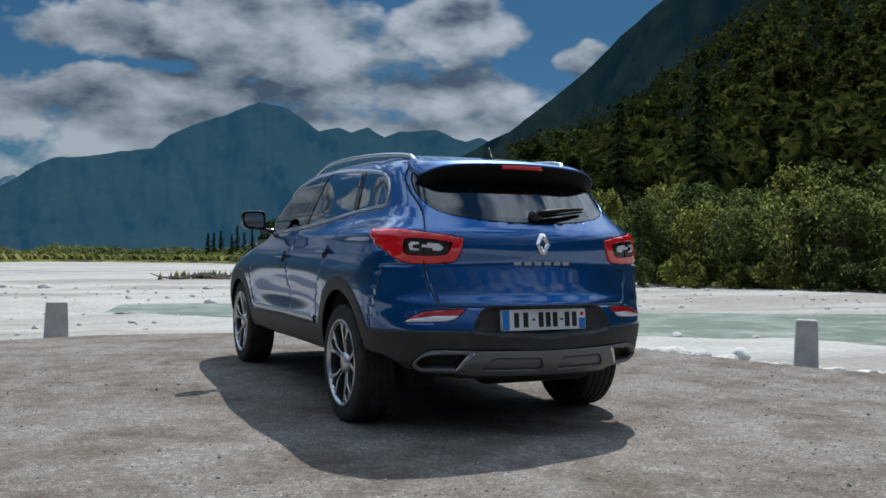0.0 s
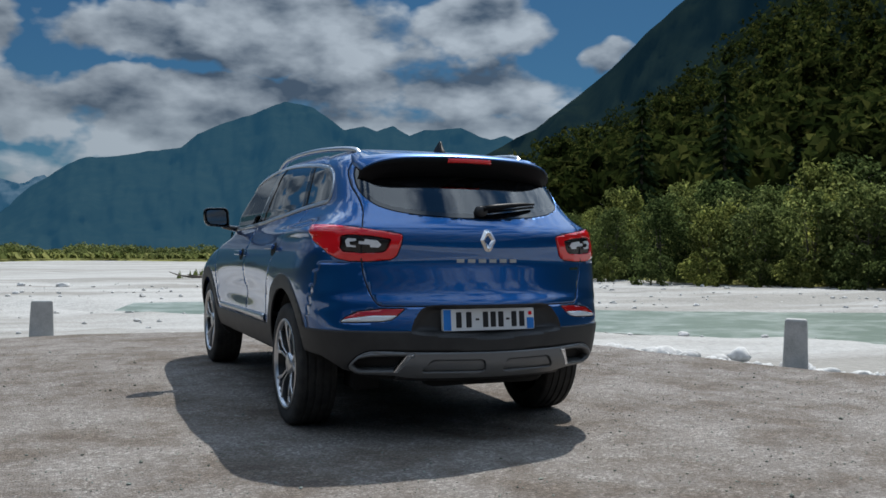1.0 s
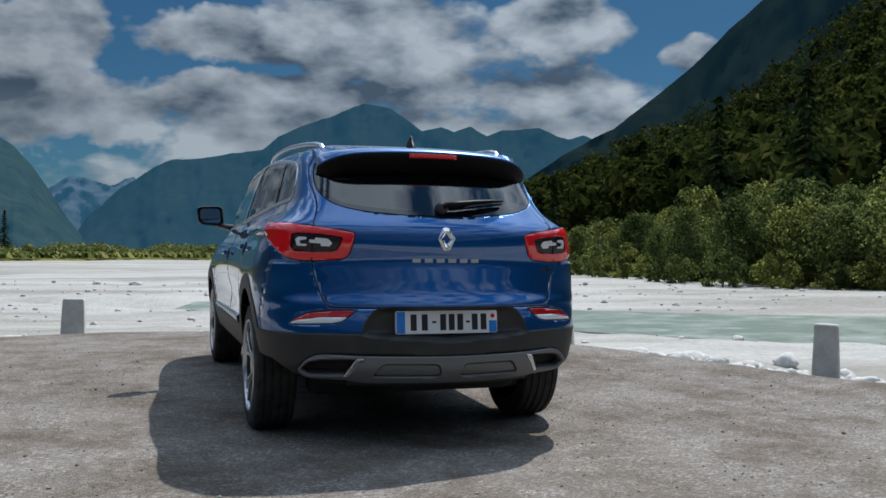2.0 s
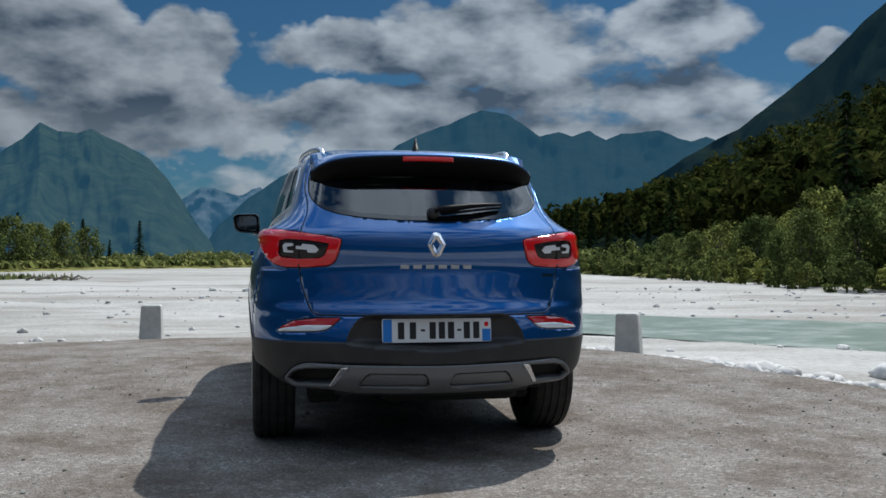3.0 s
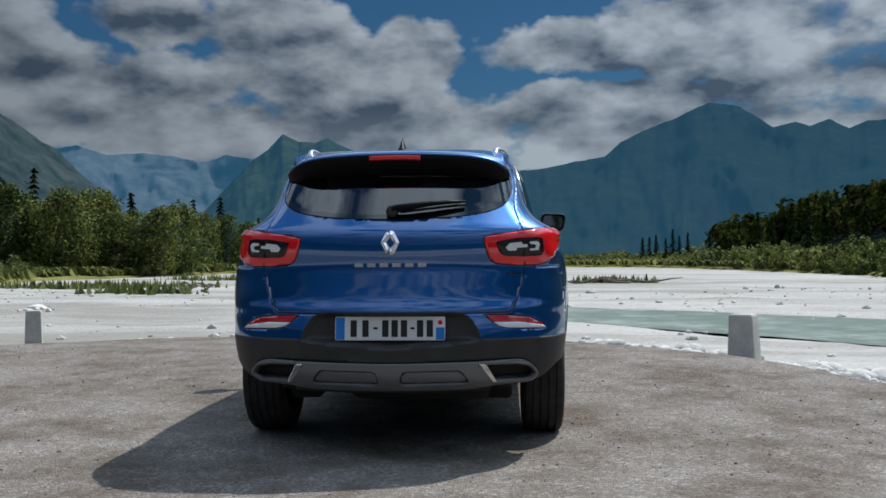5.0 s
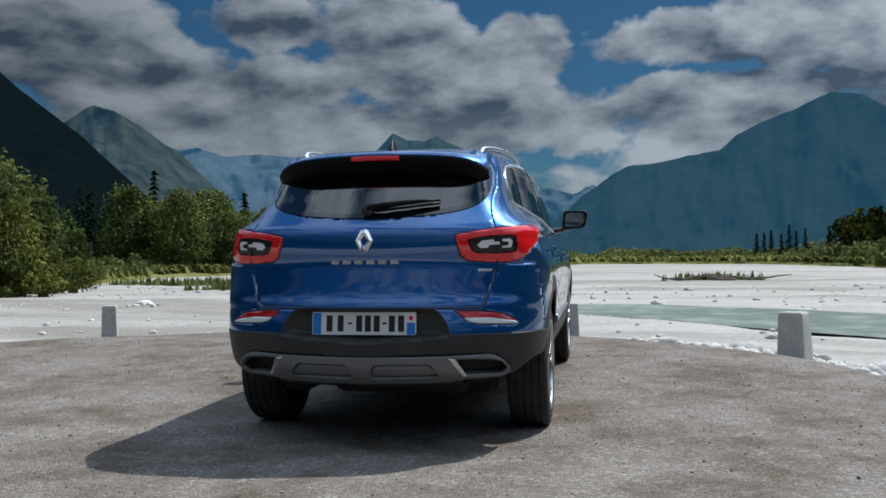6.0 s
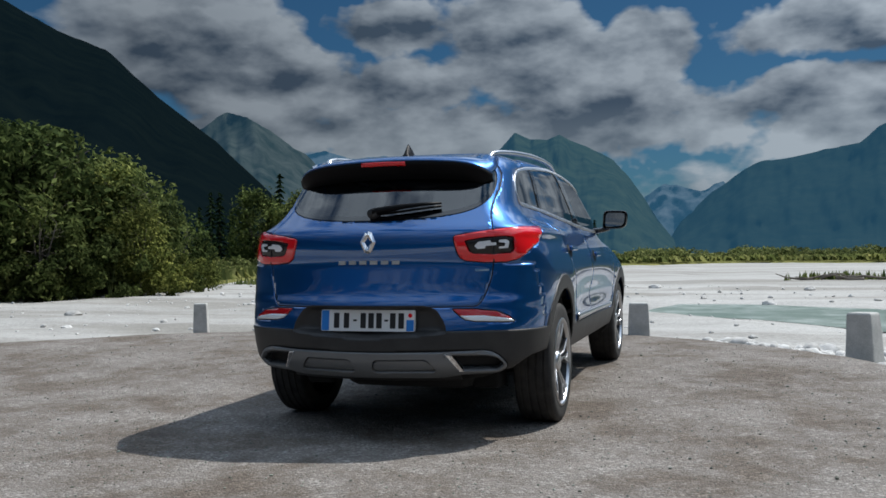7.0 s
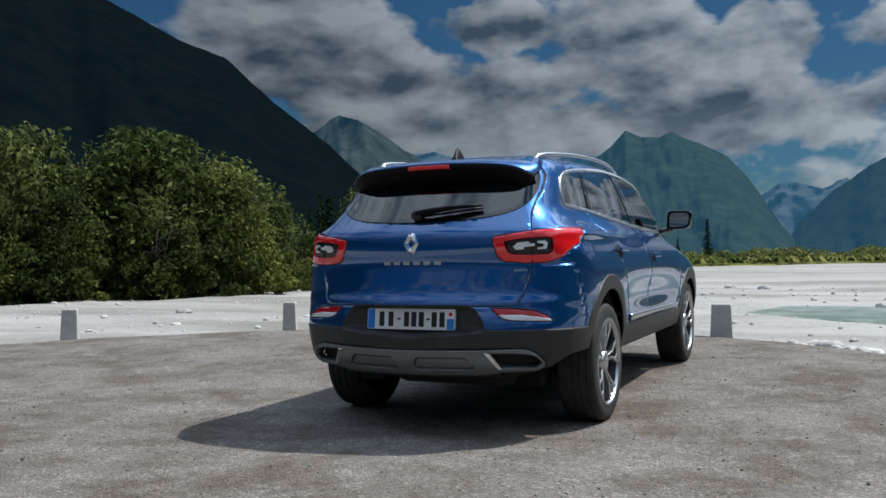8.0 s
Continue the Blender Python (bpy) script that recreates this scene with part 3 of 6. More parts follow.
# ---- the car: parts ----
def wheel(car, name, x, y, sign, spin):
    """A wheel with tyre, rim, five forked spokes, hub cap and brake disc; sign: the side it faces."""
    w = empty(name, x, y, WHEEL_Z[y])
    w.parent = car
    prof = [(-0.104, 0.245), (-0.109, 0.275), (-0.110, 0.300), (-0.104, 0.325), (-0.092, 0.337)]
    for g in (-0.062, -0.021, 0.021, 0.062):
        prof += [(g - 0.0075, 0.3405), (g - 0.0055, 0.332), (g + 0.0055, 0.332), (g + 0.0075, 0.3405)]
    prof += [(0.092, 0.337), (0.104, 0.325), (0.110, 0.300), (0.109, 0.275), (0.106, 0.245)]
    bm = lathe(prof, 72)
    tyre = part("tyre", bm, M_TYRE, w, smooth=False)
    for p in tyre.data.polygons:
        p.use_smooth = abs(p.normal.x) > 0.25
    side = Matrix.Diagonal((sign, 1, 1, 1))
    rim = lathe([(-0.105, 0.246), (-0.095, 0.232), (0.03, 0.222), (0.085, 0.232), (0.106, 0.240), (0.113, 0.247), (0.108, 0.252)], 64, m=side)
    part("rim_barrel", rim, M_RIMD, w)
    lip = lathe([(0.092, 0.232), (0.106, 0.238), (0.114, 0.246), (0.108, 0.253)], 64, m=side)
    part("rim", lip, M_SATIN, w, label="polished aluminium rim edge")
    back = lathe([(0.030, 0.06), (0.026, 0.225)], 48, m=side)
    part("rim_pocket", back, M_RIMD, w)
    to3 = lambda a, b, d: Vector((sign * d, a, b))
    for k in range(5):
        t = spin + 2 * math.pi * k / 5
        c, s = math.cos(t), math.sin(t)
        rot = lambda pts: [(u * -s + v * c * 1.0, u * c + v * s) for u, v in [(q[1], q[0]) for q in pts]]
        arms = bmesh.new()
        for m in (1, -1):
            def bent(a, b, d):
                r = math.hypot(a, b)
                return Vector((sign * (d - 0.018 * (1 - min(1, r / 0.24)) ** 2 * 2), a, b))
            inner = [(0.030, 0.012 * m), (0.135, 0.026 * m), (0.234, 0.084 * m), (0.238, 0.066 * m), (0.150, 0.013 * m), (0.030, 0.002 * m)]
            tip = [(0.160, 0.036 * m), (0.200, 0.030 * m), (0.234, 0.010 * m), (0.238, 0.024 * m), (0.208, 0.044 * m), (0.180, 0.050 * m)]
            prism(rot(inner), bent, 0.062, 0.102, arms)
            prism(rot(tip), bent, 0.070, 0.100, arms)
        part("spoke", arms, M_SATIN, w, smooth=False, bevel=0.003)
    part("hub_cap", lathe([(0.060, 0.062), (0.088, 0.060), (0.094, 0.040), (0.096, 0.0005)], 32, m=side), M_SATIN, w)
    part("brake_disc", lathe([(-0.01, 0.05), (-0.01, 0.150), (0.012, 0.150), (0.012, 0.05)], 40, m=side), M_DISC, w)
    return w


def mirror(car, sign):
    """A door mirror on its foot, with the glass facing back."""
    m = empty("door_mirror", 0, 0, 0)
    m.parent = car
    ring = [(-0.100, -0.062), (-0.092, 0.050), (-0.070, 0.072), (0.078, 0.066), (0.098, 0.045), (0.090, -0.040), (0.060, -0.070), (-0.080, -0.078)]
    ring = rounded(ring, 0.03, 4)
    bm = bmesh.new()
    prev = None
    for d, s in ((0.0, 0.93), (0.008, 1.0), (0.05, 0.98), (0.09, 0.86), (0.115, 0.62), (0.125, 0.3)):
        row = [bm.verts.new((sign * (0.943 + a * s), 2.66 + d - 0.14 * (a), 1.195 + b * s)) for a, b in ring]
        if prev:
            for k in range(len(row)):
                bm.faces.new((prev[k], prev[(k + 1) % len(row)], row[(k + 1) % len(row)], row[k]))
        prev = row
    bm.faces.new(prev)
    bmesh.ops.recalc_face_normals(bm, faces=bm.faces)
    part("mirror_shell", bm, M_GLOSSB, m, thick=0.006)
    bm = prism([(a * 0.78, b * 0.74) for a, b in ring], lambda a, b, d: Vector((sign * (0.943 + a), 2.662 + d - 0.14 * a, 1.195 + b)), 0.004, 0.012)
    part("mirror_glass", bm, M_CHROME, m, smooth=False, label="silvered mirror glass")
    bm = tube([(sign * 0.70, 2.74, 1.105), (sign * 0.80, 2.73, 1.112), (sign * 0.89, 2.72, 1.128)], [0.045, 0.040, 0.03], 12, flat=0.55)
    part("mirror_foot", bm, M_GLOSSB, m)


def seat(car, x, y, wide, rear=False):
    s = empty("seat", x, y, 0)
    s.parent = car
    back = prism(rounded([(-wide, 0.0), (wide, 0.0), (wide * 0.92, 0.42), (wide * 0.75, 0.50), (-wide * 0.75, 0.50), (-wide * 0.92, 0.42)], 0.05),
                 lambda a, b, d: Vector((a, d - 0.22 * b, 0.70 + b)), -0.06, 0.06)
    part("backrest", back, M_SEAT, s, smooth=False, bevel=0.02)
    for hx in ((0,) if not rear else (-0.38, 0.38)):
        head = prism(rounded([(-0.13, 0.0), (0.13, 0.0), (0.115, 0.15), (-0.115, 0.15)], 0.05), lambda a, b, d: Vector((a + hx, d - 0.12 - 0.1 * b, (1.24 if not rear else 1.18) + b)), -0.045, 0.045)
        part("headrest", head, M_SEAT, s, smooth=False, bevel=0.015)
    part("cushion", box_bm(wide * 1.9, 0.5, 0.16, Matrix.Translation((0, 0.28, 0.66))), M_SEAT, s, smooth=False, bevel=0.04)


def mathutils_near(p, a, b):
    """The point of a stretch that is nearest to p."""
    t = max(0.0, min(1.0, (p - a).dot(b - a) / max(1e-9, (b - a).length_squared)))
    return a + (b - a) * t


def build_car():
    car = tagged(empty("car", 0, 0, 0, 0.95), "metallic blue compact SUV parked on the gravel pad", "car")
    src = regions()
    src.verts.index_update()
    src.normal_update()
    for r in range(24):
        bm_regions[r] = [f for f in src.faces if f.material_index == r]
    P = lambda name, ids, mat, sides=(1, -1), off=0.0, thick=0.0, label="", par=None: part(name, pick(src, ids, sides, off), mat, par or car, label, thick=thick)
    P("body", (R_BODY,), M_BLUE, thick=0.012, label="glossy metallic blue painted body shell")
    tg = P("tailgate", (R_TAIL,), M_BLUE, thick=0.012, label="glossy blue tailgate")
    P("joint", (R_GAP,), M_GAP, off=-0.005)
    for s in (1, -1):
        P("bumper_corner", (R_BUMP,), M_BLUE, (s,), thick=0.010)
    P("cladding", (R_BLACK,), M_BLACK, off=0.004, thick=0.012, label="black grained plastic cladding")

    def sunk(co):
        d = min((Vector((co.x, co.z)) - mathutils_near(Vector((co.x, co.z)), Vector(a), Vector(b))).length for a, b in zip(RECESS, RECESS[1:] + RECESS[:1]) if max(a[0], b[0]) > 0.0)
        f = min(1.0, d / 0.030)
        return Vector((co.x, co.y + (0.014 - co.y) * f * f * (3 - 2 * f), co.z))

    part("plate_recess", pick(src, (R_RECESS,), move=sunk), M_BLACK, car)
    skid = P("skid_plate", (R_SKID,), M_SKID, off=0.014, thick=0.022, label="satin grey skid plate")
    P("skid_inset", (R_IND,), M_SKID, off=0.004, thick=0.01, par=skid)
    for s in (1, -1):
        P("rear_door", (R_DR,), M_BLUE, (s,), thick=0.010)
        P("front_door", (R_DF,), M_BLUE, (s,), thick=0.010)
        P("window_trim", (R_TRIM,), M_SATIN, (s,), off=0.004, thick=0.008, label="bright aluminium window surround")
        whole = bm_regions[R_PIL]
        for back in (True, False):
            bm_regions[R_PIL] = [f for f in whole if (f.calc_center_median().y < np.interp(f.calc_center_median().z, (1.1, 1.5), (1.6, 1.3))) == back]
            P("pillar_cover", (R_PIL,), M_GLOSSB, (s,), off=0.001, thick=0.006)
        bm_regions[R_PIL] = whole
        P("quarter_window", (R_GQ,), M_GLASS_R, (s,), off=-0.002, label="dark tinted quarter glass")
        P("rear_door_window", (R_GR,), M_GLASS_R, (s,), off=-0.002, label="dark tinted door glass")
        P("front_door_window", (R_GF,), M_GLASS_F, (s,), off=-0.002)
        lamp = P("tail_lamp", (R_LAMP,), M_RED, (s,), off=0.006, thick=0.02, label="red wraparound tail lamp")
        P("lamp_inset", (R_DARK,), M_LAMPDARK, (s,), off=-0.004, thick=0.006, par=lamp)
        for poly in (rounded([(0.566, 0.995), (0.624, 1.001), (0.626, 0.990), (0.652, 0.991), (0.652, 0.977), (0.600, 0.973), (0.598, 0.961), (0.560, 0.959), (0.546, 0.974)], 0.004),
                     rounded([(0.664, 1.003), (0.700, 1.005), (0.712, 0.992), (0.706, 0.962), (0.664, 0.960), (0.664, 0.969), (0.692, 0.972), (0.694, 0.988), (0.664, 0.992)], 0.004)):
            pp = [(a * s, b) for a, b in poly]
            part("light_guide", prism(pp, lambda a, b, d: on_rear(a, b, d), 0.0, 0.006), M_GUIDE, lamp, "white light guide", smooth=False)
        part("lamp_split", prism([(0.631 * s, 1.058), (0.638 * s, 1.058), (0.641 * s, 0.889), (0.634 * s, 0.889)], lambda a, b, d: on_rear(a, b, d), 0.0, 0.008), M_GAP, lamp, smooth=False)
        fog = P("reflector_lamp", (R_FOG,), M_REDDARK, (s,), off=0.002, thick=0.012, label="dark red bumper reflector")
        P("reverse_lens", (R_FOGW,), M_LAMPW, (s,), off=0.002, thick=0.012, par=fog, label="clear reversing light lens")
        # exhaust trim: a bright funnel with a dark throat
        ring = [on_rear(a * s, b, 0.016) for a, b in outset(EXHAUST, 0.0)]
        ring0 = [on_rear(a * s, b, 0.014) for a, b in outset(EXHAUST, 0.010)]
        ring2 = [v + Vector((0, 0.05, 0)) for v in (on_rear(a * s, b, 0.0) for a, b in outset(EXHAUST, -0.014))]
        bm = bmesh.new()
        rows = [[bm.verts.new(v) for v in r] for r in (ring0, ring, ring2)]
        for r0, r1 in zip(rows, rows[1:]):
            for k in range(len(r0)):
                q = (r0[k], r0[(k + 1) % len(r0)], r1[(k + 1) % len(r0)], r1[k])
                bm.faces.new(q)
        bmesh.ops.recalc_face_normals(bm, faces=bm.faces)
        ex = part("exhaust_trim", bm, M_SKID, car, "satin grey exhaust surround", thick=0.003)
        tip = prism([(0.412 * s, 0.430), (0.446 * s, 0.428), (0.498 * s, 0.347), (0.474 * s, 0.346)], lambda a, b, d: on_rear(a, b, d), -0.012, 0.019)
        part("exhaust_tip", tip, M_CHROME, ex, "chrome inner edge", smooth=False, bevel=0.004)
        bm = bmesh.new()
        bm.faces.new([bm.verts.new(v + Vector((0, 0.004, 0))) for v in ring2])
        part("exhaust_throat", bm, M_GAP, ex, smooth=False, thick=0.004)
        # door handles in their cups; the cups are flat discs, the hollow's shade put into their colour
        for hy, hz in ((1.18, 0.955), (2.13, 0.922)):
            h = part("door_handle", prism(rounded([(hy - 0.095, hz - 0.014), (hy + 0.095, hz - 0.012), (hy + 0.095, hz + 0.016), (hy - 0.095, hz + 0.016)], 0.014),
                     lambda a, b, d: on_side(a, b, d, s), 0.016, 0.034), M_BLUE, car, smooth=False, bevel=0.005)
            cup = bmesh.new()
            prev = None
            for q, d in ((1.0, 0.0015), (0.8, 0.0008), (0.4, 0.0008)):
                row = [cup.verts.new(on_side(hy - 0.02 + 0.058 * q * math.cos(2 * math.pi * k / 24), hz - 0.004 + 0.040 * q * math.sin(2 * math.pi * k / 24), d, s)) for k in range(24)]
                if prev:
                    for k in range(24):
                        cup.faces.new((prev[k], prev[(k + 1) % 24], row[(k + 1) % 24], row[k]))
                prev = row
            cup.faces.new(prev)
            part("handle_cup", cup, M_GAP, h)
        # bright strip along the foot of the doors
        bm = bmesh.new()
        prev = None
        for k in range(25):
            f = k / 24
            y = 1.36 + 1.58 * f
            hgt = 0.012 + 0.014 * (1 - f)
            z = 0.530 + 0.01 * f
            row = [bm.verts.new(on_side(y, z + dz, d, s)) for dz, d in ((-hgt, 0.002), (-hgt * 0.6, 0.013), (hgt * 0.6, 0.013), (hgt, 0.002))]
            if prev:
                for j in range(3):
                    bm.faces.new((prev[j], prev[j + 1], row[j + 1], row[j]))
            prev = row
        bmesh.ops.recalc_face_normals(bm, faces=bm.faces)
        part("door_strip", bm, M_SATIN, car, "bright aluminium door strip", thick=0.003)
        # roof rail
        pts = []
        for k in range(19):
            f = k / 18
            y = 0.54 + 1.84 * f
            z = 1.470 + 0.098 * math.sin(math.pi * min(1, 0.02 + 0.75 * f)) ** 0.55 - 0.045 * max(0, f - 0.8) / 0.2 - 0.05 * max(0, 1 - f / 0.06)
            pts.append((s * (0.490 + 0.085 * math.sin(math.pi * (0.02 + 0.75 * f))), y, z))
        part("roof_rail", tube(pts, 0.015, 10), M_SATIN, car, "bright aluminium roof rail")
        mirror(car, s)
        # arch liner
        for hub in (HUB_R, HUB_F):
            bm = bmesh.new()
            prev = None
            for k in range(29):
                t = math.pi * (0.07 + 0.86 * k / 28)
                row = [bm.verts.new((s * xx, hub + 0.390 * math.cos(t), HUB_Z + 0.005 + 0.390 * math.sin(t))) for xx in (0.52, 0.815)]
                if prev:
                    bm.faces.new((prev[0], prev[1], row[1], row[0]))
                prev = row
            c0 = bm.verts.new((s * 0.52, hub, HUB_Z))
            bm.verts.ensure_lookup_table()
            for k in range(28):
                bm.faces.new((bm.verts[2 * k], bm.verts[2 * k + 2], c0))
            part("arch_liner", bm, M_UNDER, car, thick=0.004)
    P("rear_window", (R_GLASS,), M_GLASS_B, off=-0.002, par=tg, label="dark tinted heated rear window")
    P("window_border", (R_STRIP,), M_GLOSSB, off=-0.001, par=tg, label="black printed window border")
    P("windscreen", (R_SCREEN,), M_GLASS_F, off=-0.002)
    for s, y, spin in ((-1, HUB_R, 1.75), (1, HUB_R, 1.45), (-1, HUB_F, 1.6), (1, HUB_F, 1.3)):
        wheel(car, "wheel", s * 0.750, y, s, spin)
    # spoiler: painted top, black underside with the brake light
    n = 41
    sp_top, sp_low = bmesh.new(), bmesh.new()
    pt, pl = None, None
    for k in range(n):
        x = -0.572 + 1.144 * k / (n - 1)
        e = abs(x) / 0.572
        bow = 0.30 * x * x + 0.06 * e ** 10
        drop = 0.022 * e * e + 0.052 * e ** 8
        yr = 0.228 + bow
        zr = 1.452 - drop
        a = [sp_top.verts.new(q) for q in ((x, yr + 0.40 - 0.25 * e ** 4, 1.513 - 0.6 * drop), (x, yr + 0.14, 1.482 - drop * 0.85), (x, yr + 0.004, zr), (x, yr, zr - 0.006), (x, yr + 0.004, zr - 0.012))]
        lowz = 1.352 - 0.9 * drop
        b = [sp_low.verts.new(q) for q in ((x, yr + 0.006, zr - 0.010), (x, yr + 0.012, zr - 0.030), (x, yr + 0.045, lowz + 0.034), (x, max(yr + 0.03, rear_y(x, lowz) - 0.003), lowz), (x, rear_y(x, lowz) + 0.03, lowz))]
        if pt:
            for j in range(4):
                sp_top.faces.new((pt[j], pt[j + 1], a[j + 1], a[j]))
                sp_low.faces.new((pl[j], pl[j + 1], b[j + 1], b[j]))
        pt, pl = a, b
    for q in (sp_top, sp_low):
        bmesh.ops.recalc_face_normals(q, faces=q.faces)
    sp = part("spoiler", sp_top, M_BLUE, car, "blue roof spoiler", thick=0.004)
    part("spoiler_underside", sp_low, M_SPOIL, sp, "gloss black spoiler underside", thick=0.004)
    bm = bmesh.new()
    prev = None
    for k in range(13):
        x = -0.128 + 0.256 * k / 12
        row = [bm.verts.new((x, 0.2265 + 0.30 * x * x + d, 1.4395 - 0.11 * x * x + z)) for d, z in ((0.008, 0.003), (0.0, 0.0), (0.002, -0.020), (0.012, -0.024))]
        if prev:
            for j in range(3):
                bm.faces.new((prev[j], prev[j + 1], row[j + 1], row[j]))
        prev = row
    bmesh.ops.recalc_face_normals(bm, faces=bm.faces)
    part("brake_light", bm, M_RED, sp, "red high brake light", thick=0.004)
    # antenna fin
    bm = bmesh.new()
    prof = [(0.58, 1.505, 0.030), (0.60, 1.528, 0.024), (0.625, 1.572, 0.009), (0.640, 1.584, 0.006), (0.66, 1.575, 0.009), (0.70, 1.550, 0.018), (0.76, 1.515, 0.012)]
    prev = None
    for y, z, w in prof:
        row = [bm.verts.new(v) for v in ((-w, y, 1.50), (-w * 0.35, y, z), (w * 0.35, y, z), (w, y, 1.50))]
        if prev:
            for j in range(3):
                bm.faces.new((prev[j], prev[j + 1], row[j + 1], row[j]))
        else:
            bm.faces.new(row)
        prev = row
    bm.faces.new(prev[::-1])
    bmesh.ops.recalc_face_normals(bm, faces=bm.faces)
    part("antenna_fin", bm, M_SPOIL, car, "black shark fin antenna")
    # plate with its bars
    tilt = lambda a, b, d: Vector((a, -0.004 - d + 0.10 * (b - 0.595), b))
    plate = part("number_plate", prism(rounded([(-0.26, 0.540), (0.26, 0.540), (0.26, 0.650), (-0.26, 0.650)], 0.008), tilt, -0.012, 0.010), M_WHITE, car, "white plate with blue end bands", smooth=False)
    for a0, a1 in ((-0.257, -0.215), (0.217, 0.257)):
        part("blue_band", prism([(a0, 0.543), (a1, 0.543), (a1, 0.647 if a0 < 0 else 0.600), (a0, 0.647 if a0 < 0 else 0.600)], tilt, 0.010, 0.0115), M_PLBLUE, plate, smooth=False)
    part("region_mark", prism(circle(0.237, 0.623, 0.011, 12), tilt, 0.010, 0.0115), M_RED, plate, smooth=False)
    for a in (-0.172, -0.116, -0.022, 0.022, 0.066, 0.142, 0.188):
        part("bar", prism(rounded([(a - 0.015, 0.556), (a + 0.015, 0.556), (a + 0.015, 0.634), (a - 0.015, 0.634)], 0.003, 2), tilt, 0.010, 0.0115), M_INK, plate, smooth=False)
    for a in (-0.068, 0.106):
        part("bar", prism([(a - 0.010, 0.591), (a + 0.010, 0.591), (a + 0.010, 0.601), (a - 0.010, 0.601)], tilt, 0.010, 0.0115), M_INK, plate, smooth=False)
    # rhombus emblem, name bars, small badge
    flat = lambda a, b, d: Vector((a, rear_y(0, b) - d, b))
    em = bmesh.new()
    o = [(0.0, 1.058), (0.018, 1.052), (0.044, 1.0), (0.018, 0.946), (0.0, 0.940), (-0.018, 0.946), (-0.044, 1.0), (-0.018, 1.052)]
    i_ = [(0.0, 1.026), (0.004, 1.020), (0.018, 1.0), (0.004, 0.978), (0.0, 0.972), (-0.004, 0.978), (-0.018, 1.0), (-0.004, 1.020)]
    rows = [[em.verts.new(flat(a, b, d)) for a, b in pp] for pp, d in ((o, 0.0), (o, 0.006), ([((p[0] + q[0]) / 2, (p[1] + q[1]) / 2) for p, q in zip(o, i_)], 0.016), (i_, 0.006), (i_, 0.0))]
    for r0, r1 in zip(rows, rows[1:]):
        for k in range(8):
            em.faces.new((r0[k], r0[(k + 1) % 8], r1[(k + 1) % 8], r1[k]))
    bmesh.ops.recalc_face_normals(em, faces=em.faces)
    part("emblem", em, M_CHROME, tg, "chrome rhombus emblem", smooth=False)
    for k in range(6):
        a = -0.150 + 0.060 * k
        part("bar", prism([(a - 0.020, 0.884), (a + 0.020, 0.884), (a + 0.020, 0.903), (a - 0.020, 0.903)], lambda a, b, d: on_rear(a, b, d), 0.0, 0.004), M_SATIN, tg, "satin silver bar", smooth=False)
    part("badge_strip", prism([(0.548, 0.845), (0.615, 0.845), (0.615, 0.857), (0.548, 0.857)], lambda a, b, d: on_rear(a, b, d), 0.0, 0.003), M_CHROME, tg, smooth=False)
    # wiper
    pts = [on_rear(0.0 + 0.35 * f, 1.140 + 0.042 * f, 0.030 + 0.010 * math.sin(math.pi * f)) for f in (0, 0.25, 0.5, 0.75, 1)]
    wp = part("wiper_arm", tube(pts, [0.020, 0.017, 0.013, 0.010, 0.006], 8), M_SPOIL, tg)
    part("wiper_pivot", lathe([(-0.02, 0.001), (-0.02, 0.026), (0.02, 0.030), (0.03, 0.03)], 20, "Y", Matrix.Translation(on_rear(0.0, 1.138, 0.02))), M_BLACK, wp)
    part("wiper_blade", tube([on_rear(0.04 + 0.31 * f, 1.138 + 0.040 * f, 0.014) for f in (0, 0.5, 1)], 0.007, 6), M_SPOIL, wp)
    # underbody, exhaust silencer, suspension arms
    part("underbody", prism(rounded([(-0.56, 0.12), (0.56, 0.12), (0.60, 0.5), (0.66, 4.0), (-0.66, 4.0), (-0.60, 0.5)], 0.1), lambda a, b, d: Vector((a, b, d)), 0.295, 0.33), M_UNDER, car, smooth=False)
    part("silencer", lathe([(-0.34, 0.001), (-0.34, 0.08), (-0.30, 0.10), (0.30, 0.10), (0.34, 0.08), (0.34, 0.001)], 24, m=Matrix.Translation((0.12, 0.32, 0.285)) @ Matrix.Diagonal((1, 1, 0.7, 1))), M_UNDER, car)
    part("rear_axle", tube([(-0.70, HUB_R, 0.30), (-0.4, HUB_R + 0.05, 0.26), (0.4, HUB_R + 0.05, 0.26), (0.70, HUB_R, 0.30)], 0.045, 10), M_UNDER, car)
    for s in (-1, 1):
        part("bracket", box_bm(0.16, 0.18, 0.10, Matrix.Translation((s * 0.50, 0.55, 0.245))), M_UNDER, car, smooth=False, bevel=0.02)
    # cabin
    part("cabin_floor", prism([(-0.66, 0.3), (0.66, 0.3), (0.66, 3.3), (-0.66, 3.3)], lambda a, b, d: Vector((a, b, d)), 0.50, 0.53), M_SEAT, car, smooth=False)
    part("parcel_shelf", prism([(-0.60, 0.30), (0.60, 0.30), (0.62, 0.95), (-0.62, 0.95)], lambda a, b, d: Vector((a, b, d)), 0.98, 1.0), M_SEAT, car, smooth=False)
    for x in (-0.37, 0.37):
        seat(car, x, 1.95, 0.24)
    seat(car, 0, 1.05, 0.60, True)
